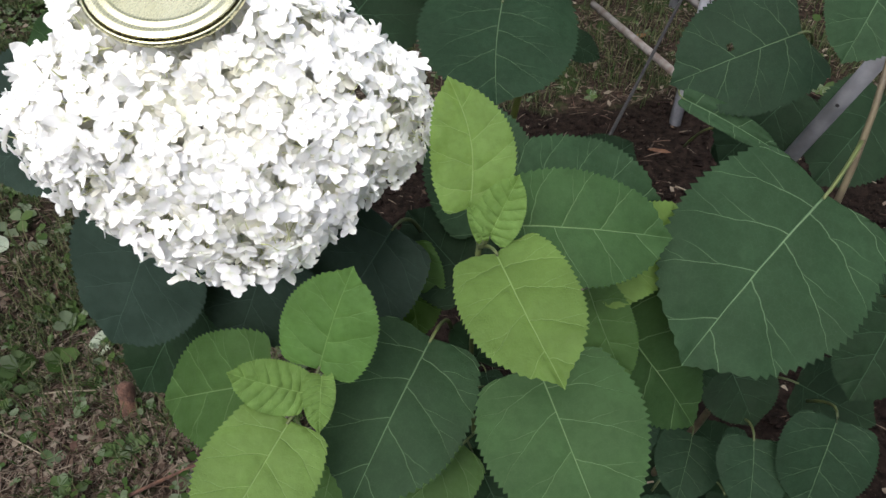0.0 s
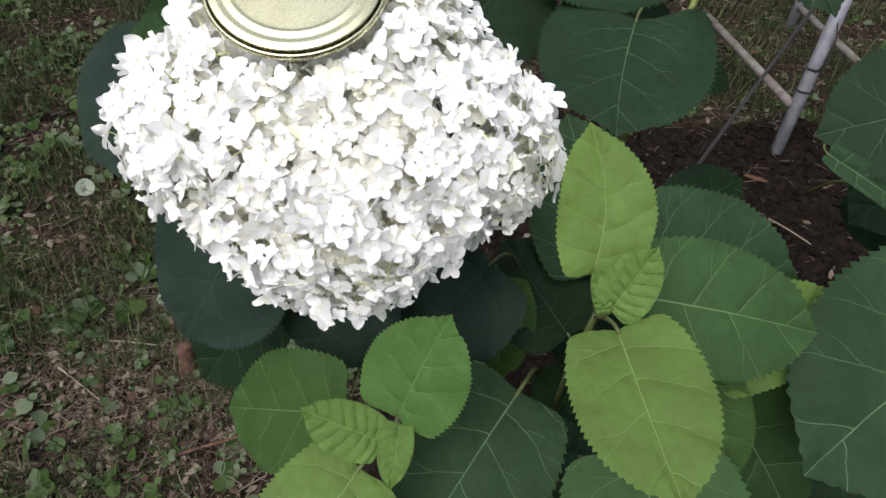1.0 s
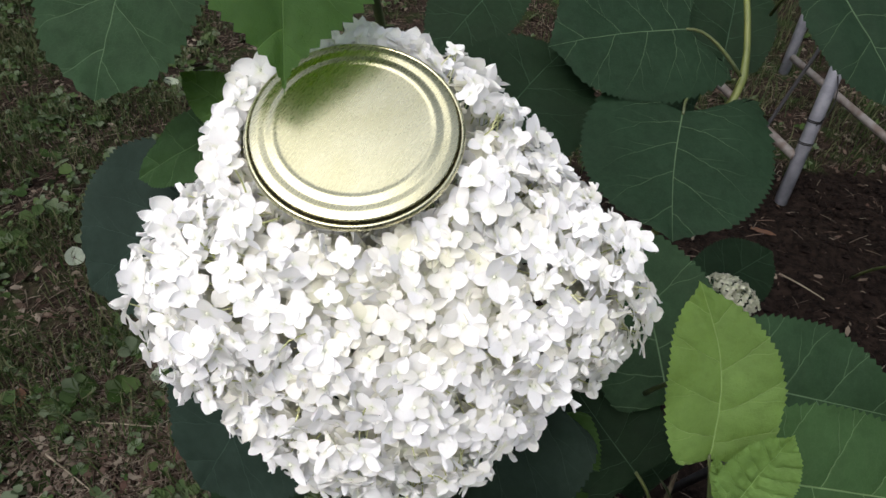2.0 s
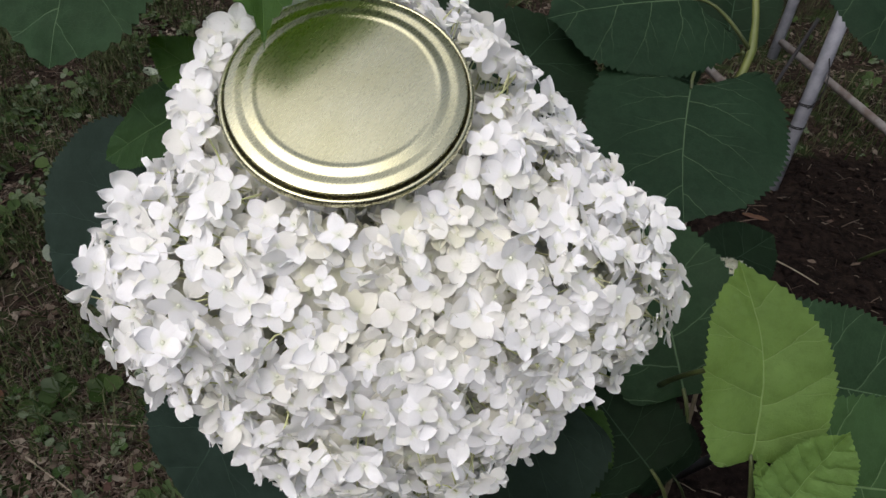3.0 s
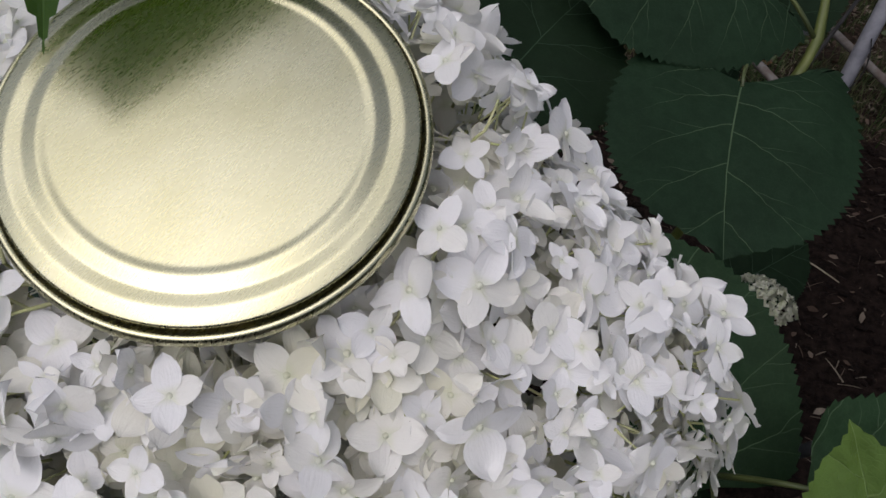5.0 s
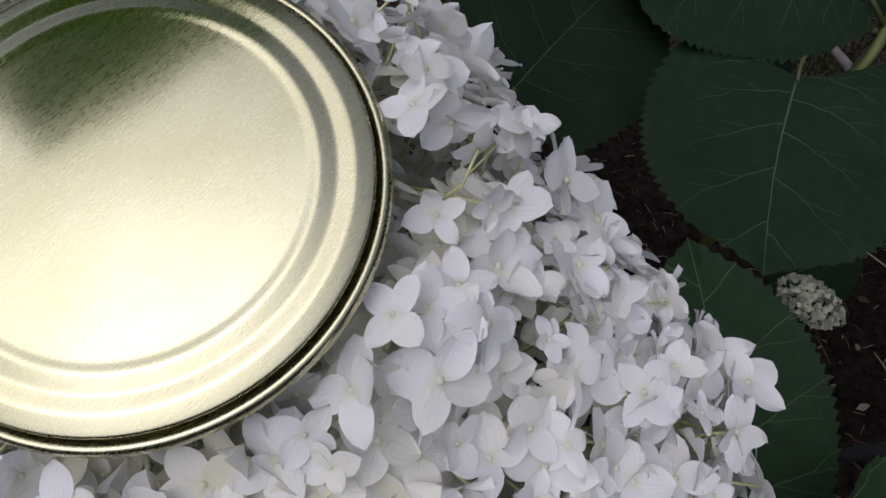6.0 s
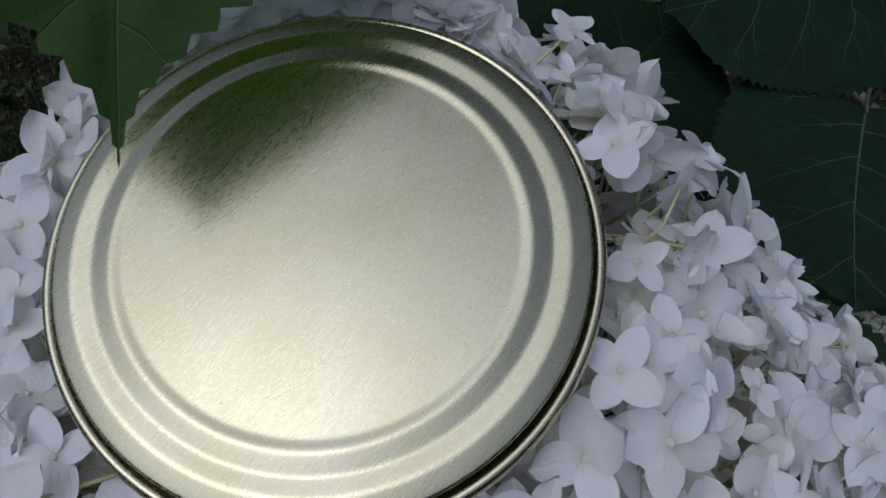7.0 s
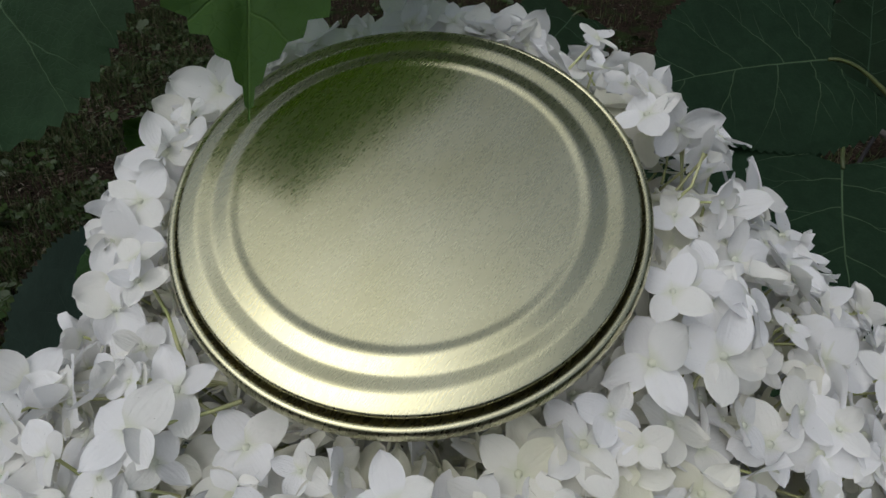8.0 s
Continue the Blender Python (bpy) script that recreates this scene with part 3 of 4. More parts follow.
def sepal_points(length, width, cup, curl, blunt, seed):
    """One ovate, pointed sepal from the origin along +y, waved at its edge."""
    verts, uvs, faces = [], [], []
    for j in range(8):
        v = (j / 7) ** 0.92
        half = 0.5 * width * max(0.10 if v < 0.3 else 0.015, max(0.0, math.sin(math.pi * v ** 0.86)) ** blunt)
        for i in range(-2, 3):
            u = i / 2
            rise = cup * length * (abs(u) ** 1.7) * v + curl * length * v * v + 0.10 * length * noise.noise((1.6 * u, 2.6 * v, seed)) * v
            verts.append((u * half, v * length, rise))
            uvs.append((0.5 + 0.5 * u + seed, v))
    for j in range(7):
        for i in range(4):
            a = j * 5 + i
            faces.append((a, a + 1, a + 6, a + 5))
    return verts, uvs, faces


def floret_points(rng, size, sepals=4, wilt=1.0):
    """Sepals round a small button; wilt bends and cups them more."""
    verts, uvs, faces = [], [], []

    def add(more, where, coords, polys):
        start = len(verts)
        verts.extend(where @ Vector(p) for p in more)
        uvs.extend(coords)
        faces.extend(tuple(start + k for k in f) for f in polys)

    for k in range(sepals):
        length = size * rng.uniform(0.46, 0.60)
        pts, co, fs = sepal_points(length, length * rng.uniform(0.62, 0.90), rng.uniform(-0.06, 0.30) * wilt, rng.uniform(-0.30, 0.22) * wilt, rng.uniform(0.48, 0.74), rng.uniform(0, 50))
        add(pts, pose(0, 0, 0.0006 * (k % 2), rng.uniform(-14, 24) * wilt, rng.uniform(-16, 16), 360 / sepals * k + rng.uniform(-12, 12)), co, fs)
    pts = [(0.05 * size * math.cos(a) * s, 0.05 * size * math.sin(a) * s, 0.045 * size * h + 0.0005) for s, h in ((1.0, 0.0), (0.8, 0.8)) for a in (2 * math.pi * q / 6 for q in range(6))] + [(0, 0, 0.055 * size)]
    fs = [(q, (q + 1) % 6, 6 + (q + 1) % 6, 6 + q) for q in range(6)] + [(6 + q, 6 + (q + 1) % 6, 12) for q in range(6)]
    add(pts, Matrix.Identity(4), [(0.5, 0.0)] * 13, fs)
    return verts, uvs, faces


def head_radius(direction):
    """How far the head reaches from its heart, as a share of its ellipsoid: four soft corners."""
    a = math.atan2(direction.dot(RISE) / DEPTHS[1], direction.dot(WIDE) / DEPTHS[2]) / (math.pi / 4) % 8
    k, t = int(a), a - int(a)
    t = t * t * (3 - 2 * t)
    corner = CORNERS[k % 8] * (1 - t) + CORNERS[(k + 1) % 8] * t
    q = Vector((direction.dot(OUT) / DEPTHS[0], direction.dot(RISE) / DEPTHS[1], direction.dot(WIDE) / DEPTHS[2]))
    flat = 1 - min(1.0, abs(q.x) / q.length)
    return 1 + (corner - 1) * min(1.0, 1.5 * flat)


def head_point(direction, share):
    q = Vector((direction.dot(OUT) / DEPTHS[0], direction.dot(RISE) / DEPTHS[1], direction.dot(WIDE) / DEPTHS[2]))
    return HEART + direction * (share * head_radius(direction) / q.length)


def head_normal(p):
    d = p - HEART
    return (OUT * (d.dot(OUT) / DEPTHS[0] ** 2) + RISE * (d.dot(RISE) / DEPTHS[1] ** 2) + WIDE * (d.dot(WIDE) / DEPTHS[2] ** 2)).normalized()


def clear_of_lid(p, reach):
    """Whether a floret at p stays out of the lid, and the place pressed below it if not."""
    off = p - LID_AT
    height = off.dot(LID_UP)
    flat = (off - height * LID_UP).length
    if flat < LID_R + 0.3 * reach and height > -0.017:
        return p - (height + 0.017) * LID_UP
    if flat < LID_R + reach and height > -0.011:
        return p - max(0.0, height - 0.002) * LID_UP * 0.6 + (off - height * LID_UP).normalized() * max(0.0, LID_R + reach * 0.85 - flat)
    return p


def build_flower_head():
    rng = random.Random(5)
    head = new("flower_head")
    head.location = HEART
    bpy.context.view_layer.update()
    under(head, shrub)
    tagged(head, "domed creamy white hydrangea flower head of many four-sepalled florets")
    bpy.context.view_layer.update()
    kinds = []
    for k in range(24):
        verts, uvs, faces = floret_points(rng, 1.0, 4 if k % 9 != 5 else 5, (0.5, 0.7, 0.9, 1.4)[k % 4])
        mesh = bpy.data.meshes.new("floret")
        mesh.from_pydata(verts, [], faces)
        layer = mesh.uv_layers.new(name="blade")
        for loop in mesh.loops:
            layer.data[loop.index].uv = uvs[loop.vertex_index]
        for face in mesh.polygons:
            face.use_smooth = True
        faded = mesh.copy()
        mesh.materials.append(SEPAL)
        faded.materials.append(CREAM)
        kinds.append((mesh, verts, uvs, faces, faded))
    spots = []
    total = 1680
    for k in range(total):
        z = 1 - 2 * (k + 0.5) / total
        a = math.pi * (3 - 5 ** 0.5) * k
        q = Vector((z, math.sqrt(1 - z * z) * math.cos(a), math.sqrt(1 - z * z) * math.sin(a)))
        d = (OUT * q.x * DEPTHS[0] + RISE * q.y * DEPTHS[1] + WIDE * q.z * DEPTHS[2]).normalized()
        d = (d + 0.05 * Vector((rng.uniform(-1, 1), rng.uniform(-1, 1), rng.uniform(-1, 1)))).normalized()
        clump = noise.noise(d * 5.0)
        share = 0.938 + 0.036 * clump + 0.022 * noise.noise(d * 13.0) + rng.uniform(-0.075, 0.045)
        spots.append((head_point(d, share), head_normal(head_point(d, 1.0)), False))
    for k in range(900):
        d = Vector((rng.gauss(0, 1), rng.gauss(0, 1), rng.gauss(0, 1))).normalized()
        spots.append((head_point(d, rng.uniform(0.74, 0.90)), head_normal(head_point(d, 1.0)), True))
    back = Vector((0, 1, 0)) - Vector((0, 1, 0)).dot(LID_UP) * LID_UP
    back.normalize()
    side = back.cross(LID_UP)
    for k in range(95):
        turn = rng.uniform(74, 214)
        a = math.radians(turn)
        widest = 1.15 + 0.13 * min(1.0, max(0.0, (turn - 105) / 60))
        r = LID_R * rng.uniform(1.08, widest) + 0.003
        out = side * math.cos(a) + back * math.sin(a)
        sink = -0.002 - 0.7 * (r - 1.1 * LID_R) + rng.uniform(-0.006, 0.002)
        spot = LID_AT + r * out + sink * LID_UP
        spots.append((spot, (0.75 * LID_UP + 0.30 * out + 0.45 * Vector((0.1, -0.9, 0.4))).normalized(), False))
        for depth in (0.008, 0.017):
            spots.append((spot - depth * LID_UP - 0.004 * out, (0.4 * LID_UP + 0.8 * out).normalized(), True))
    spots.append((Vector((0.0095, 0.3685, 0.9870)), Vector((0.85, -0.35, 0.30)).normalized(), False))  # hangs loose below the rest
    singles, joined, stalks = 0, {False: ([], [], []), True: ([], [], [])}, ([], [])
    for p, normal, deep in spots:
        size = rng.choice((0.0102, 0.0122, 0.0140, 0.0154, 0.0174)) * rng.uniform(0.94, 1.08)
        place = clear_of_lid(p, 0.45 * size)
        lean = Vector((rng.gauss(0, 0.44), rng.gauss(0, 0.44), rng.gauss(0.08, 0.44)))
        out = (normal + lean).normalized()
        if (place - p).length > 1e-6 and (place - LID_AT).dot(LID_UP) < -0.01:
            out = (out - (out.dot(LID_UP) - 0.15) * LID_UP).normalized()
        turn = out.to_track_quat("Z", "Y").to_matrix().to_4x4() @ pose(0, 0, 0, 0, 0, rng.uniform(0, 360))
        where = Matrix.Translation(place) @ turn @ Matrix.Scale(size, 4)
        mesh, verts, uvs, faces, faded = rng.choice(kinds)
        root = place + (HEART - place).normalized() * 0.010 - 0.006 * out + Vector((rng.gauss(0, 0.004), rng.gauss(0, 0.004), rng.gauss(0, 0.004)))
        tv, tf = tube_points([place - 0.0003 * out, (place + root) * 0.5 - 0.002 * out, root], [0.0003, 0.00033, 0.00045], 4)
        start = len(stalks[0])
        if not deep and rng.random() < 0.6:
            stalks[0].extend(tv)
            stalks[1].extend(tuple(start + q for q in f) for f in tf)
        if not deep and singles < 300 and normal.dot(Vector((0.1, -0.45, 0.85))) > 0.42:
            old = (place - FADED).length + 0.02 * noise.noise(place * 60)
            ob = new("floret", faded if old < 0.027 and rng.random() < 0.75 else mesh)
            ob.parent = head
            ob.matrix_parent_inverse = head.matrix_world.inverted()
            ob.matrix_basis = where
            singles += 1
        else:
            jv, ju, jf = joined[deep]
            start = len(jv)
            jv.extend(where @ Vector(v) for v in verts)
            ju.extend(uvs)
            jf.extend(tuple(start + q for q in f) for f in faces)
    rest = under(sheet("floret_rest", joined[False][0], joined[False][2], SEPAL, None, True, joined[False][1]), head)
    tagged(rest, kind="stuff")
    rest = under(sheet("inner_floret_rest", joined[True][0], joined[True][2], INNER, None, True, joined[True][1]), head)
    tagged(rest, "florets deep in the head, shade put into their creamy tone", kind="stuff")
    stalk = under(sheet("pedicel_rest", stalks[0], stalks[1], PEDICEL), head)
    tagged(stalk, "thin pale green flower stalks", kind="stuff")
    return kinds


FLORETS = build_flower_head()


def build_small_head():
    """A small narrow flower head low in the shrub."""
    rng = random.Random(9)
    verts, uvs, faces = [], [], []
    middle, along = Vector((0.190, 0.726, 0.678)), Vector((0.75, -0.10, -0.35)).normalized()
    for k in range(330):
        d = Vector((rng.gauss(0, 1), rng.gauss(0, 1), rng.gauss(0, 1))).normalized()
        p = middle + (0.0175 + 0.003 * noise.noise(d * 4.0)) * d + along * d.dot(along) * 0.017
        turn = (d + 0.4 * Vector((rng.gauss(0, 1), rng.gauss(0, 1), rng.gauss(0, 1)))).to_track_quat("Z", "Y").to_matrix().to_4x4()
        where = Matrix.Translation(p) @ turn @ Matrix.Scale(rng.uniform(0.0050, 0.0078), 4)
        v, u, f = rng.choice(FLORETS)[1:4]
        start = len(verts)
        verts.extend(where @ Vector(q) for q in v)
        uvs.extend(u)
        faces.extend(tuple(start + q for q in g) for g in f)
    ob = under(sheet("flower_head", verts, faces, DISTANT, None, True, uvs), shrub)
    tagged(ob, "small greenish white flower head low in the shrub")


build_small_head()


# ---- the jar lid ----
def build_lid():
    lid = new("jar_lid")
    lid.matrix_world = Matrix.Translation(LID_AT) @ LID_UP.to_track_quat("Z", "Y").to_matrix().to_4x4()
    tagged(lid, "gold lacquered tin jar lid lying on the flower head", "jar lid")
    bpy.context.view_layer.update()

    def turned(name, profile, label=""):
        verts, faces, sides = [], [], 160
        for r, h in profile:
            for s in range(sides):
                a = 2 * math.pi * s / sides
                verts.append((r * LID_R * math.cos(a), r * LID_R * math.sin(a), h * 0.001))
        for k in range(len(profile) - 1):
            for s in range(sides):
                a, b = k * sides + s, k * sides + (s + 1) % sides
                faces.append((a, b, b + sides, a + sides))
        ob = sheet(name, verts, faces, RIM if name == "rim" else LID, lid)
        bpy.context.view_layer.update()
        return tagged(ob, label) if label else ob

    def eased(knots, steps=5):
        """Rounds a profile by cutting its corners."""
        for _ in range(3):
            cut = [knots[0]]
            for (r0, h0), (r1, h1) in zip(knots, knots[1:]):
                cut += [(0.75 * r0 + 0.25 * r1, 0.75 * h0 + 0.25 * h1), (0.25 * r0 + 0.75 * r1, 0.25 * h0 + 0.75 * h1)]
            knots = cut + [knots[-1]]
        return knots

    turned("panel", eased([(0.948, -0.6), (0.940, -1.7), (0.88, -2.3), (0.80, -1.6), (0.785, 0.2), (0.80, 1.2), (0.88, 1.7), (0.925, 1.9), (0.936, 2.3), (0.938, 2.85), (0.933, 3.25), (0.925, 3.42), (0.872, 3.98), (0.862, 4.04), (0.852, 4.03), (0.842, 3.98), (0.806, 3.78), (0.798, 3.76), (0.790, 3.80), (0.782, 3.87), (0.738, 4.32), (0.728, 4.38), (0.716, 4.36), (0.694, 4.18), (0.684, 4.13), (0.668, 4.12), (0.60, 4.10), (0.30, 4.15), (0.0005, 4.19)]))
    turned("rim", eased([(0.948, -0.6), (0.944, 0.8), (0.952, 1.7), (0.970, 2.05), (0.988, 1.6), (1.0, 0.2), (0.994, -1.1), (0.975, -1.7), (0.955, -1.2)]), "rolled shiny lid rim")


build_lid()


# ---- the metal frame in the bed ----
def build_frame():
    frame_thing = new("tube_frame")
    frame_thing.location = (0.668, 1.830, 0.0)
    tagged(frame_thing, "grey galvanised tube frame standing in the soil", "metal frame")
    bpy.context.view_layer.update()
    under(tube("post", [(0.661, 1.795, -0.20), (0.710, 2.045, 1.0)], [0.0185, 0.0185], GALVANISED, None, 20), frame_thing)
    under(tube("post", [(0.802, 2.613, -0.20), (0.828, 2.740, 0.90)], [0.0185, 0.0185], GALVANISED, None, 20), frame_thing)
    under(tube("rod", [(0.660, 1.862, 0.14), (0.455, 2.450, 0.09)], [0.0125, 0.0125], RUSTY, None, 14), frame_thing)
    under(tube("rod", [(0.790, 2.560, 0.10), (1.060, 1.910, 0.10)], [0.0125, 0.0125], RUSTY, None, 14), frame_thing)
    def ring(at, along, radius, wire):
        side = along.cross(Vector((0.3, 0.9, 0.2))).normalized()
        up = along.cross(side)
        return tube_points([at + radius * (math.cos(a) * side + math.sin(a) * up) + 0.004 * k / 12 * along for k in range(25) for a in (2 * math.pi * k / 12,)], [wire] * 25, 6)

    lean = (Vector((0.710, 2.045, 1.0)) - Vector((0.667, 1.826, -0.05))).normalized()
    foot = Vector((0.667, 1.826, -0.05))
    for height in (0.235, 0.30):
        verts, faces = ring(foot + height * lean, lean, 0.0198, 0.0016)
        tagged(under(sheet("tie_wire", verts, faces, CABLE), frame_thing), "dark thin tie wire wound round the post")
    strand = tube("tie_wire", curve_points(foot + 0.30 * lean + Vector((0.0, -0.020, 0.0)), foot + 0.36 * lean + Vector((0.035, -0.035, 0.0)), foot + 0.44 * lean + Vector((0.0, -0.021, 0.0)), 8), [0.0016] * 9, CABLE, None, 6)
    tagged(under(strand, frame_thing), "dark loose end of the tie wire")
    cable = tube("cable", curve_points((0.379, 1.575, 0.0), (0.54, 1.85, 0.19), (0.701, 2.110, 0.3885), 10), [0.0052] * 11, CABLE, None, 8)
    tagged(cable, "thin black cable slanting up beside the tube frame", "cable")
    stake = tube("stake", [(0.294, 0.850, -0.030), (0.371, 0.608, 0.809), (0.385, 0.564, 0.959)], [0.0080] * 3, DULL_TUBE, None, 18)
    tagged(stake, "leaning grey metal tube stake among the leaves", "stake")
    bpy.context.view_layer.update()
    axis = (Vector((0.385, 0.564, 0.959)) - Vector((0.371, 0.608, 0.809))).normalized()
    facing = Vector((-0.344, -0.564, 0.368))
    facing = (facing - facing.dot(axis) * axis).normalized()
    spot = Vector((0.379, 0.583, 0.894)) + 0.0079 * facing
    # black disc on the tube; its colour puts in the hole's inner shade
    hole = tube("bolt_hole", [spot - 0.0004 * facing, spot + 0.0004 * facing], [0.0017, 0.0017], CABLE, None, 14)
    tagged(under(hole, stake), "small black disc standing for the shade inside a bolt hole")


build_frame()


# ---- what lies and grows on the ground ----
def build_scatter():
    rng = random.Random(21)

    def lawn_spot():
        while True:
            x, y = (rng.uniform(-2.6, -0.25), rng.uniform(0.25, 3.6)) if rng.random() < 0.8 else (rng.uniform(-0.3, 1.5), rng.uniform(1.8, 3.4))
            if rng.random() < 0.22:  # thins out beyond
                x, y = x + rng.gauss(-0.4, 0.9), y + rng.gauss(0.3, 0.9)
                return x, y
            if x > 0.0 or x < 0.1 - 0.72 * y + 0.25:
                return x, y

    gv, gf = [], []
    while len(gv) < 6 * 56000:
        x, y = lawn_spot()
        bed = bed_share(x, y)
        tuft = noise.noise((4.5 * x, 4.5 * y, 11)) + 0.25 * noise.noise((13 * x, 13 * y, 2))
        if x > 0.2 and rng.random() < 0.55 or rng.random() < bed * 1.2 or tuft + rng.uniform(-0.25, 0.35) < 0.02:
            continue
        z, a, h = ground_height(x, y), rng.uniform(0, 2 * math.pi), rng.uniform(0.015, 0.055) * (1.4 if x > 0.2 else 1.0)
        lean, w = rng.uniform(0.2, 1.1) * h, rng.uniform(0.0010, 0.0022)
        dx, dy = math.cos(a), math.sin(a)
        s = len(gv)
        for k, (up, out, wide) in enumerate(((-0.004, 0, 1.0), (0.65 * h, 0.35 * lean, 0.8), (0.95 * h, lean, 0.1))):
            gv.append((x + out * dx - w * wide * dy, y + out * dy + w * wide * dx, z + up))
            gv.append((x + out * dx + w * wide * dy, y + out * dy - w * wide * dx, z + up))
        gf += [(s, s + 1, s + 3, s + 2), (s + 2, s + 3, s + 5, s + 4)]
    tagged(sheet("grass", gv, gf, GRASS), "short patchy green and straw-coloured grass", "grass", kind="stuff")

    wv, wf = [], []
    for _ in range(11000):
        x, y = lawn_spot()
        if bed_share(x, y) > 0.5 or noise.noise((3.1 * x, 3.1 * y, 40)) + rng.uniform(-0.3, 0.3) < -0.05 or x > 0.1 and rng.random() < 0.88:
            continue
        z = ground_height(x, y) + rng.uniform(0.004, 0.030)
        a, size = rng.uniform(0, 2 * math.pi), rng.choice((0.007, 0.008, 0.010, 0.012, 0.014, 0.018, 0.022, 0.034)) * rng.uniform(0.8, 1.2)
        turn = Matrix.Translation((x, y, z)) @ pose(0, 0, 0, rng.gauss(0, 22), rng.gauss(0, 22), math.degrees(a))
        lobes = rng.choice((5, 5, 1, 1, 3))
        for k in range(lobes):
            b = 0 if lobes == 1 else (k - (lobes - 1) / 2) * (95 if lobes == 3 else 55)
            here = turn @ pose(0, 0, 0, 0, 0, b)
            s = len(wv)
            l, w = size, size * (0.42 if lobes > 1 else 0.5)
            for px, py, pz in ((0, 0, 0), (-w * 0.8, 0.35 * l, 0.08 * l), (-w, 0.70 * l, 0.12 * l), (-0.4 * w, 0.97 * l, 0.04 * l), (0, l * 1.02, 0), (0.4 * w, 0.97 * l, 0.04 * l), (w, 0.70 * l, 0.12 * l), (w * 0.8, 0.35 * l, 0.08 * l), (0, 0.55 * l, 0)):
                wv.append(here @ Vector((px, py, pz)))
            wf += [(s + 8, s + q, s + (q + 1) % 8) for q in range(8)]
    tagged(sheet("weeds", wv, wf, WEED), "small lobed green weed leaves in the lawn", "weeds", kind="stuff")

    cv, cf = [], []
    ball = bmesh.new()
    bmesh.ops.create_icosphere(ball, subdivisions=1, radius=1.0)
    ball_v, ball_f = [v.co.copy() for v in ball.verts], [tuple(v.index for v in f.verts) for f in ball.faces]
    ball.free()
    for _ in range(5600):
        x, y = rng.uniform(-0.3, 1.4), rng.uniform(0.7, 2.1)
        if rng.random() < 0.3:
            x, y = x + abs(rng.gauss(0, 0.8)), y - abs(rng.gauss(0, 0.8))
        if bed_share(x, y) < rng.uniform(0.3, 0.9):
            continue
        r = 0.003 + 0.012 * rng.random() ** 4
        z, k, s = ground_height(x, y) + 0.25 * r, rng.uniform(0, 90), len(cv)
        for v in ball_v:
            m = r * (1 + 0.9 * noise.noise(v * 1.7 + Vector((k, 0, 0))))
            cv.append((x + m * v.x * 1.2, y + m * v.y, z + 0.8 * m * v.z))
        cf += [tuple(s + q for q in f) for f in ball_f]
    tagged(sheet("soil_clods", cv, cf, GROUND_CLOD, None, False), "dark crumbly clods of dug soil", "soil", kind="stuff")

    lv, lf = [], []
    for k in range(46000):
        x, y = (rng.uniform(-2.5, -0.25), rng.uniform(0.3, 3.4)) if rng.random() < 0.7 else (rng.uniform(-0.2, 1.4), rng.uniform(0.3, 3.0))
        if k % 4 == 0:  # mulch beside the shrub
            x, y = rng.gauss(-0.72, 0.22), rng.gauss(0.72, 0.22)
        if rng.random() < 0.25:
            x, y = x + rng.gauss(0, 0.8), y + rng.gauss(0, 0.8)
        if bed_share(x, y) > 0.5 and rng.random() < 0.80:
            continue
        z, a = ground_height(x, y) + rng.uniform(0.001, 0.010), rng.uniform(0, 2 * math.pi)
        if rng.random() < 0.72:
            l, r = 0.010 + 0.055 * rng.random() ** 2, rng.uniform(0.0005, 0.0017)
            d = Vector((math.cos(a), math.sin(a), rng.uniform(-0.2, 0.25))) * l
            p = Vector((x, y, z))
            tv, tf = tube_points([p - d * 0.5, p + Vector((0, 0, 0.002)), p + d * 0.5], [r, r, 0.6 * r], 3)
        else:
            l = rng.uniform(0.003, 0.015)
            turn = Matrix.Translation((x, y, z)) @ pose(0, 0, 0, rng.gauss(0, 25), rng.gauss(0, 25), math.degrees(a))
            tv = [turn @ Vector(q) for q in ((0, -l, 0), (-0.5 * l, -0.2 * l, 0.2 * l), (-0.3 * l, 0.7 * l, 0.1 * l), (0, l, 0.25 * l), (0.35 * l, 0.5 * l, 0), (0.5 * l, -0.3 * l, 0.15 * l))]
            tf = [(0, 1, 5), (1, 2, 5), (2, 4, 5), (2, 3, 4)]
        s = len(lv)
        lv += tv
        lf += [tuple(s + q for q in f) for f in tf]
    tagged(sheet("litter", lv, lf, LITTER, None, False), "brown twigs, straw and leaf crumbs on the ground", "litter", kind="stuff")


build_scatter()


# ---- single things on the ground ----
def ground_leaf(at, heading, length, width, material, label):
    """A fallen leaf, curled a little."""
    verts, uvs, faces = blade_mesh(length, width, -0.10, 0.35, at[0] * 31, rows=33, cols=4)
    ob = sheet("fallen_leaf", verts, faces, material, None, True, uvs)
    ob.matrix_world = Matrix.Translation((at[0], at[1], ground_height(*at) + 0.006)) @ pose(0, 0, 0, 4, 6, heading)
    return tagged(ob, label, "fallen leaf", "fallen leaves")


PALE = leaf_material("pale_underside", (0.26, 0.30, 0.24), (0.34, 0.37, 0.30), 0.7, 0.6)
DRY = leaf_material("dry_leaf", (0.085, 0.048, 0.033), (0.13, 0.08, 0.055), 0.8, 1.0)
ground_leaf((-1.173, 1.151), 40, 0.062, 0.046, PALE, "pale upturned fallen leaf on the weedy lawn")
ground_leaf((-1.33, 2.02), 75, 0.075, 0.045, PALE, "pale upturned fallen leaf on the weedy lawn")
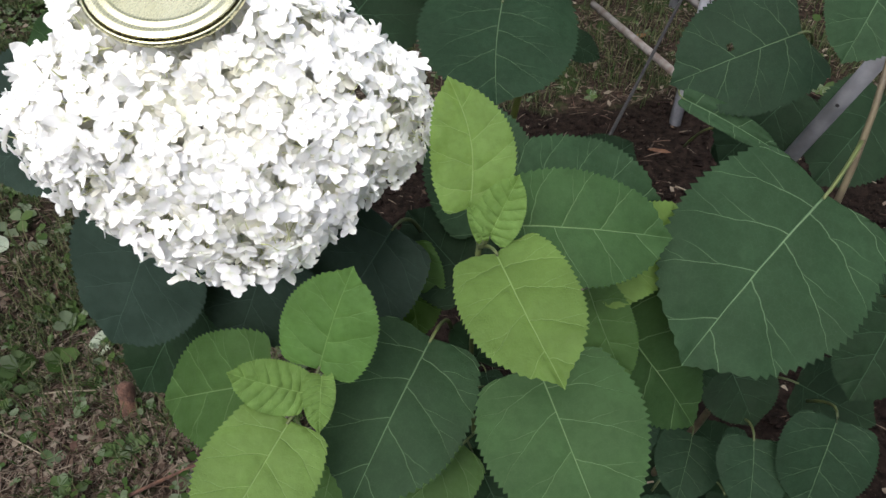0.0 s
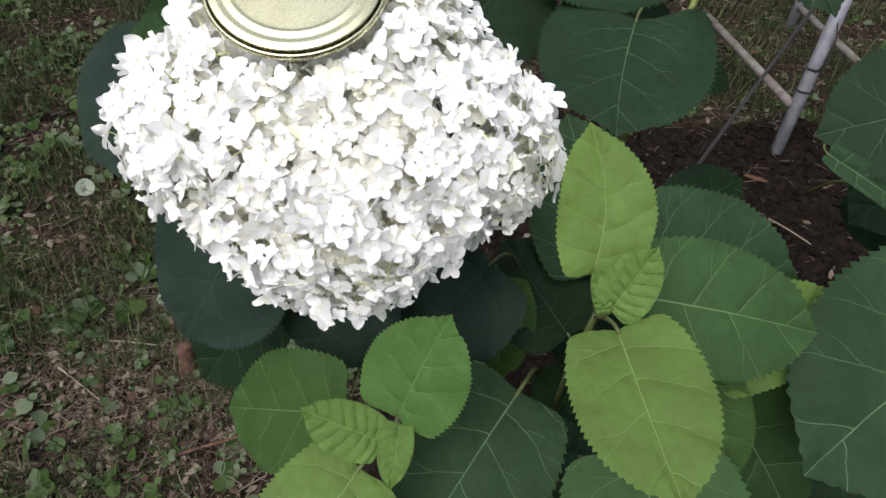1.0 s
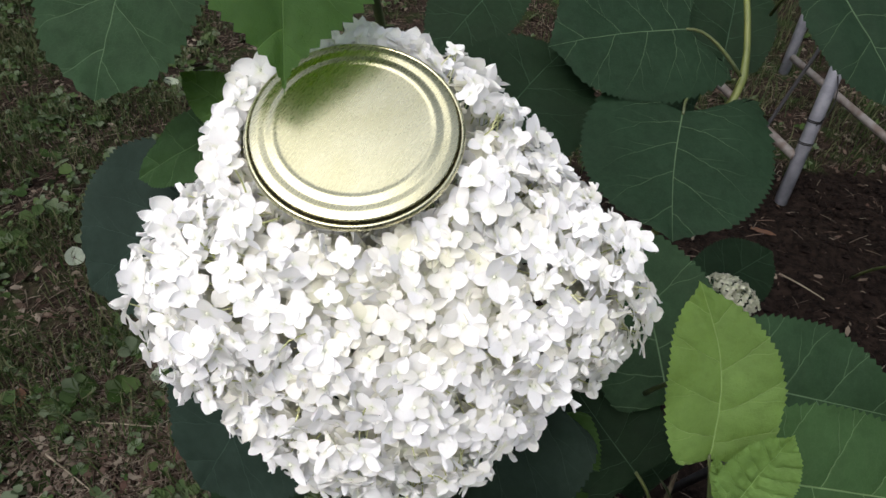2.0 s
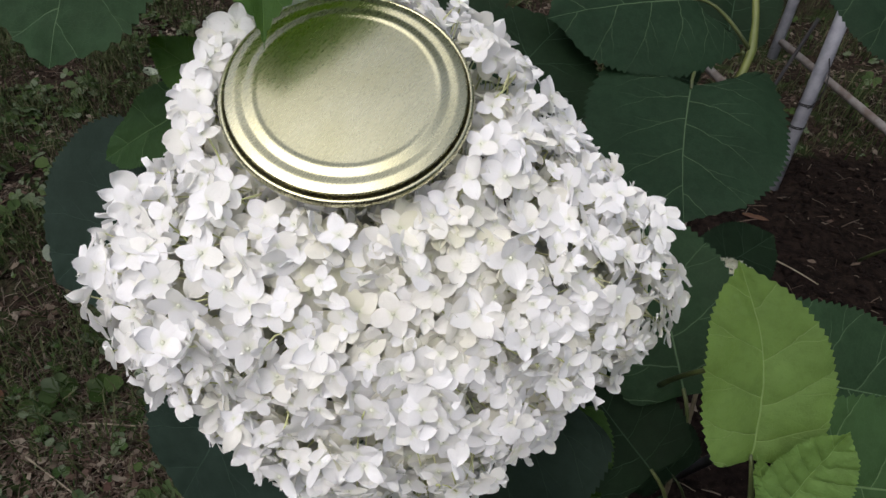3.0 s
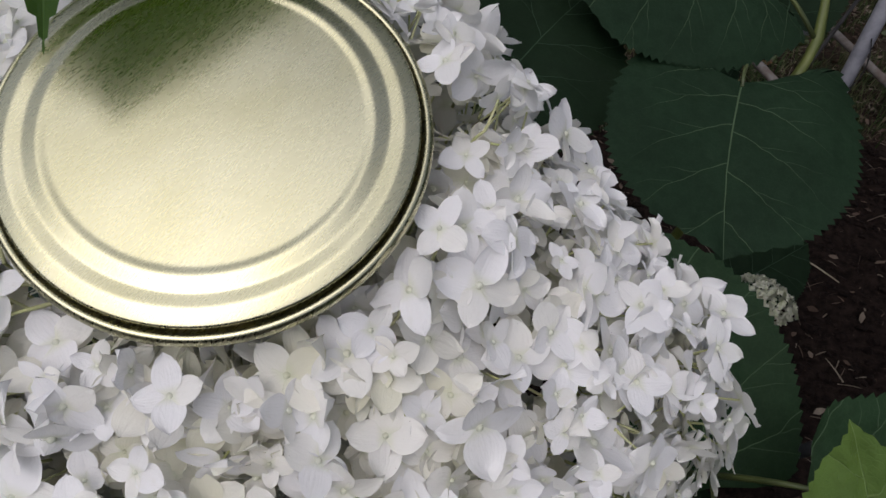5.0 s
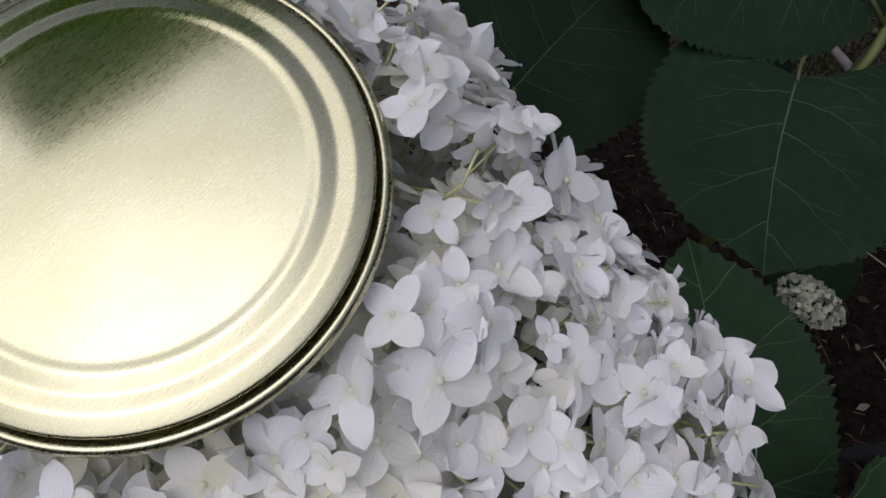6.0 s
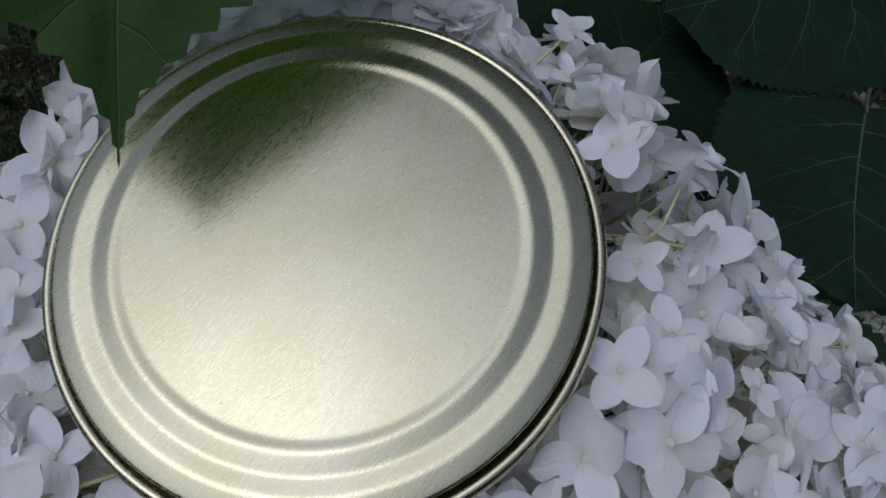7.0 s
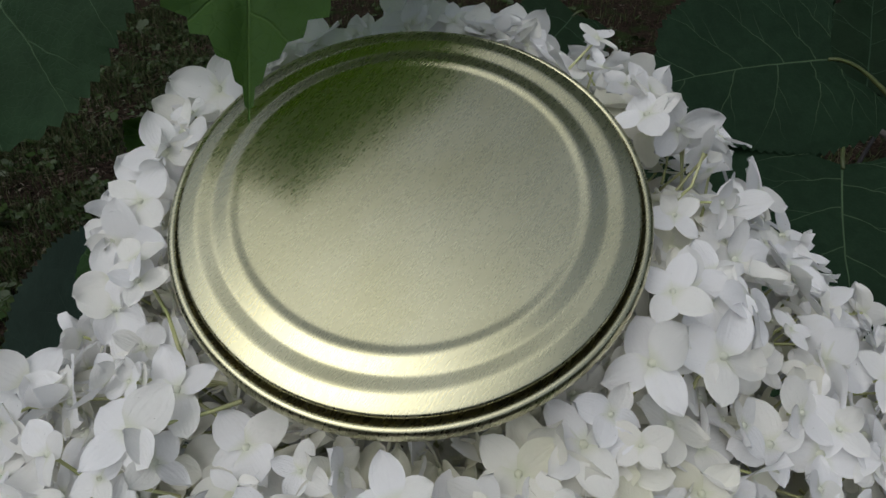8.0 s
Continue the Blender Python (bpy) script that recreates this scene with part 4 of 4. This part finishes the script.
ground_leaf((-2.02, 1.86), 95, 0.070, 0.034, PALE, "pale upturned fallen leaf on the weedy lawn")
ground_leaf((-0.80, 0.86), -30, 0.070, 0.055, PALE, "pale upturned fallen leaf on the weedy lawn")
ground_leaf((-1.06, 0.745), 20, 0.045, 0.035, DRY, "dry brown fallen leaf among the grass")
ground_leaf((0.56, 1.68), -120, 0.070, 0.018, DRY, "rolled dry brown leaf on the dark soil")
ground_leaf((0.60, 2.36), -80, 0.060, 0.030, DRY, "dry brown fallen leaf in the grass")


def ground_stick(a, b, radius, material, label, category):
    middle = [x + (y - x) * 0.5 for x, y in zip(a, b)]
    middle[2] += 0.006
    return tagged(tube(category, curve_points(a, middle, b, 6), [radius * (1 - 0.07 * k) for k in range(7)], material, None, 6), label, category)


STRAW = plain_material("dry_straw", (0.13, 0.105, 0.075), (0.22, 0.19, 0.14), 40, 0.8)
BARK = plain_material("red_bark", (0.045, 0.022, 0.015), (0.11, 0.055, 0.036), 60, 0.95, 0.9, 0.004)
ground_stick((0.605, 1.500, 0.016), (0.700, 1.424, 0.020), 0.0022, STRAW, "thin pale straw on the dark soil", "straw")
ground_stick((-0.62, 0.52, 0.012), (-0.44, 0.62, 0.030), 0.0045, BARK, "bent brown twig on the mulch", "twig")
ground_stick((-0.93, 0.66, 0.012), (-0.78, 0.60, 0.014), 0.0022, STRAW, "thin pale straw among the weeds", "straw")
ground_stick((-0.90, 0.74, 0.012), (-0.74, 0.76, 0.014), 0.0022, STRAW, "thin pale straw among the weeds", "straw")
ground_stick((0.189, 0.331, 0.584), (0.232, 0.341, 0.593), 0.0018, STRAW, "thin pale dead stem caught in the shrub", "straw")


def build_stump():
    verts, faces, sides, rings = [], [], 16, 8
    for k in range(rings):
        v = k / (rings - 1)
        for q in range(sides):
            a = 2 * math.pi * q / sides
            r = 0.017 * (1.25 - 0.4 * v) * (1 + 0.25 * noise.noise((2 * math.cos(a), 2 * math.sin(a), 3 * v)))
            verts.append((r * math.cos(a) + 0.012 * v, r * math.sin(a) - 0.02 * v, -0.02 + 0.085 * v + (0.008 * noise.noise((3 * math.cos(a), 3 * math.sin(a), 9)) if k == rings - 1 else 0)))
    for k in range(rings - 1):
        for q in range(sides):
            a, b = k * sides + q, k * sides + (q + 1) % sides
            faces.append((a, b, b + sides, a + sides))
    faces.append(tuple((rings - 1) * sides + q for q in range(sides)))
    ob = sheet("root_stump", verts, faces, BARK)
    ob.matrix_world = Matrix.Translation((-0.672, 0.725, 0.0)) @ pose(0, 0, 0, -30, 0, 25)
    tagged(ob, "short reddish brown root stump in the mulch", "root stump")


build_stump()
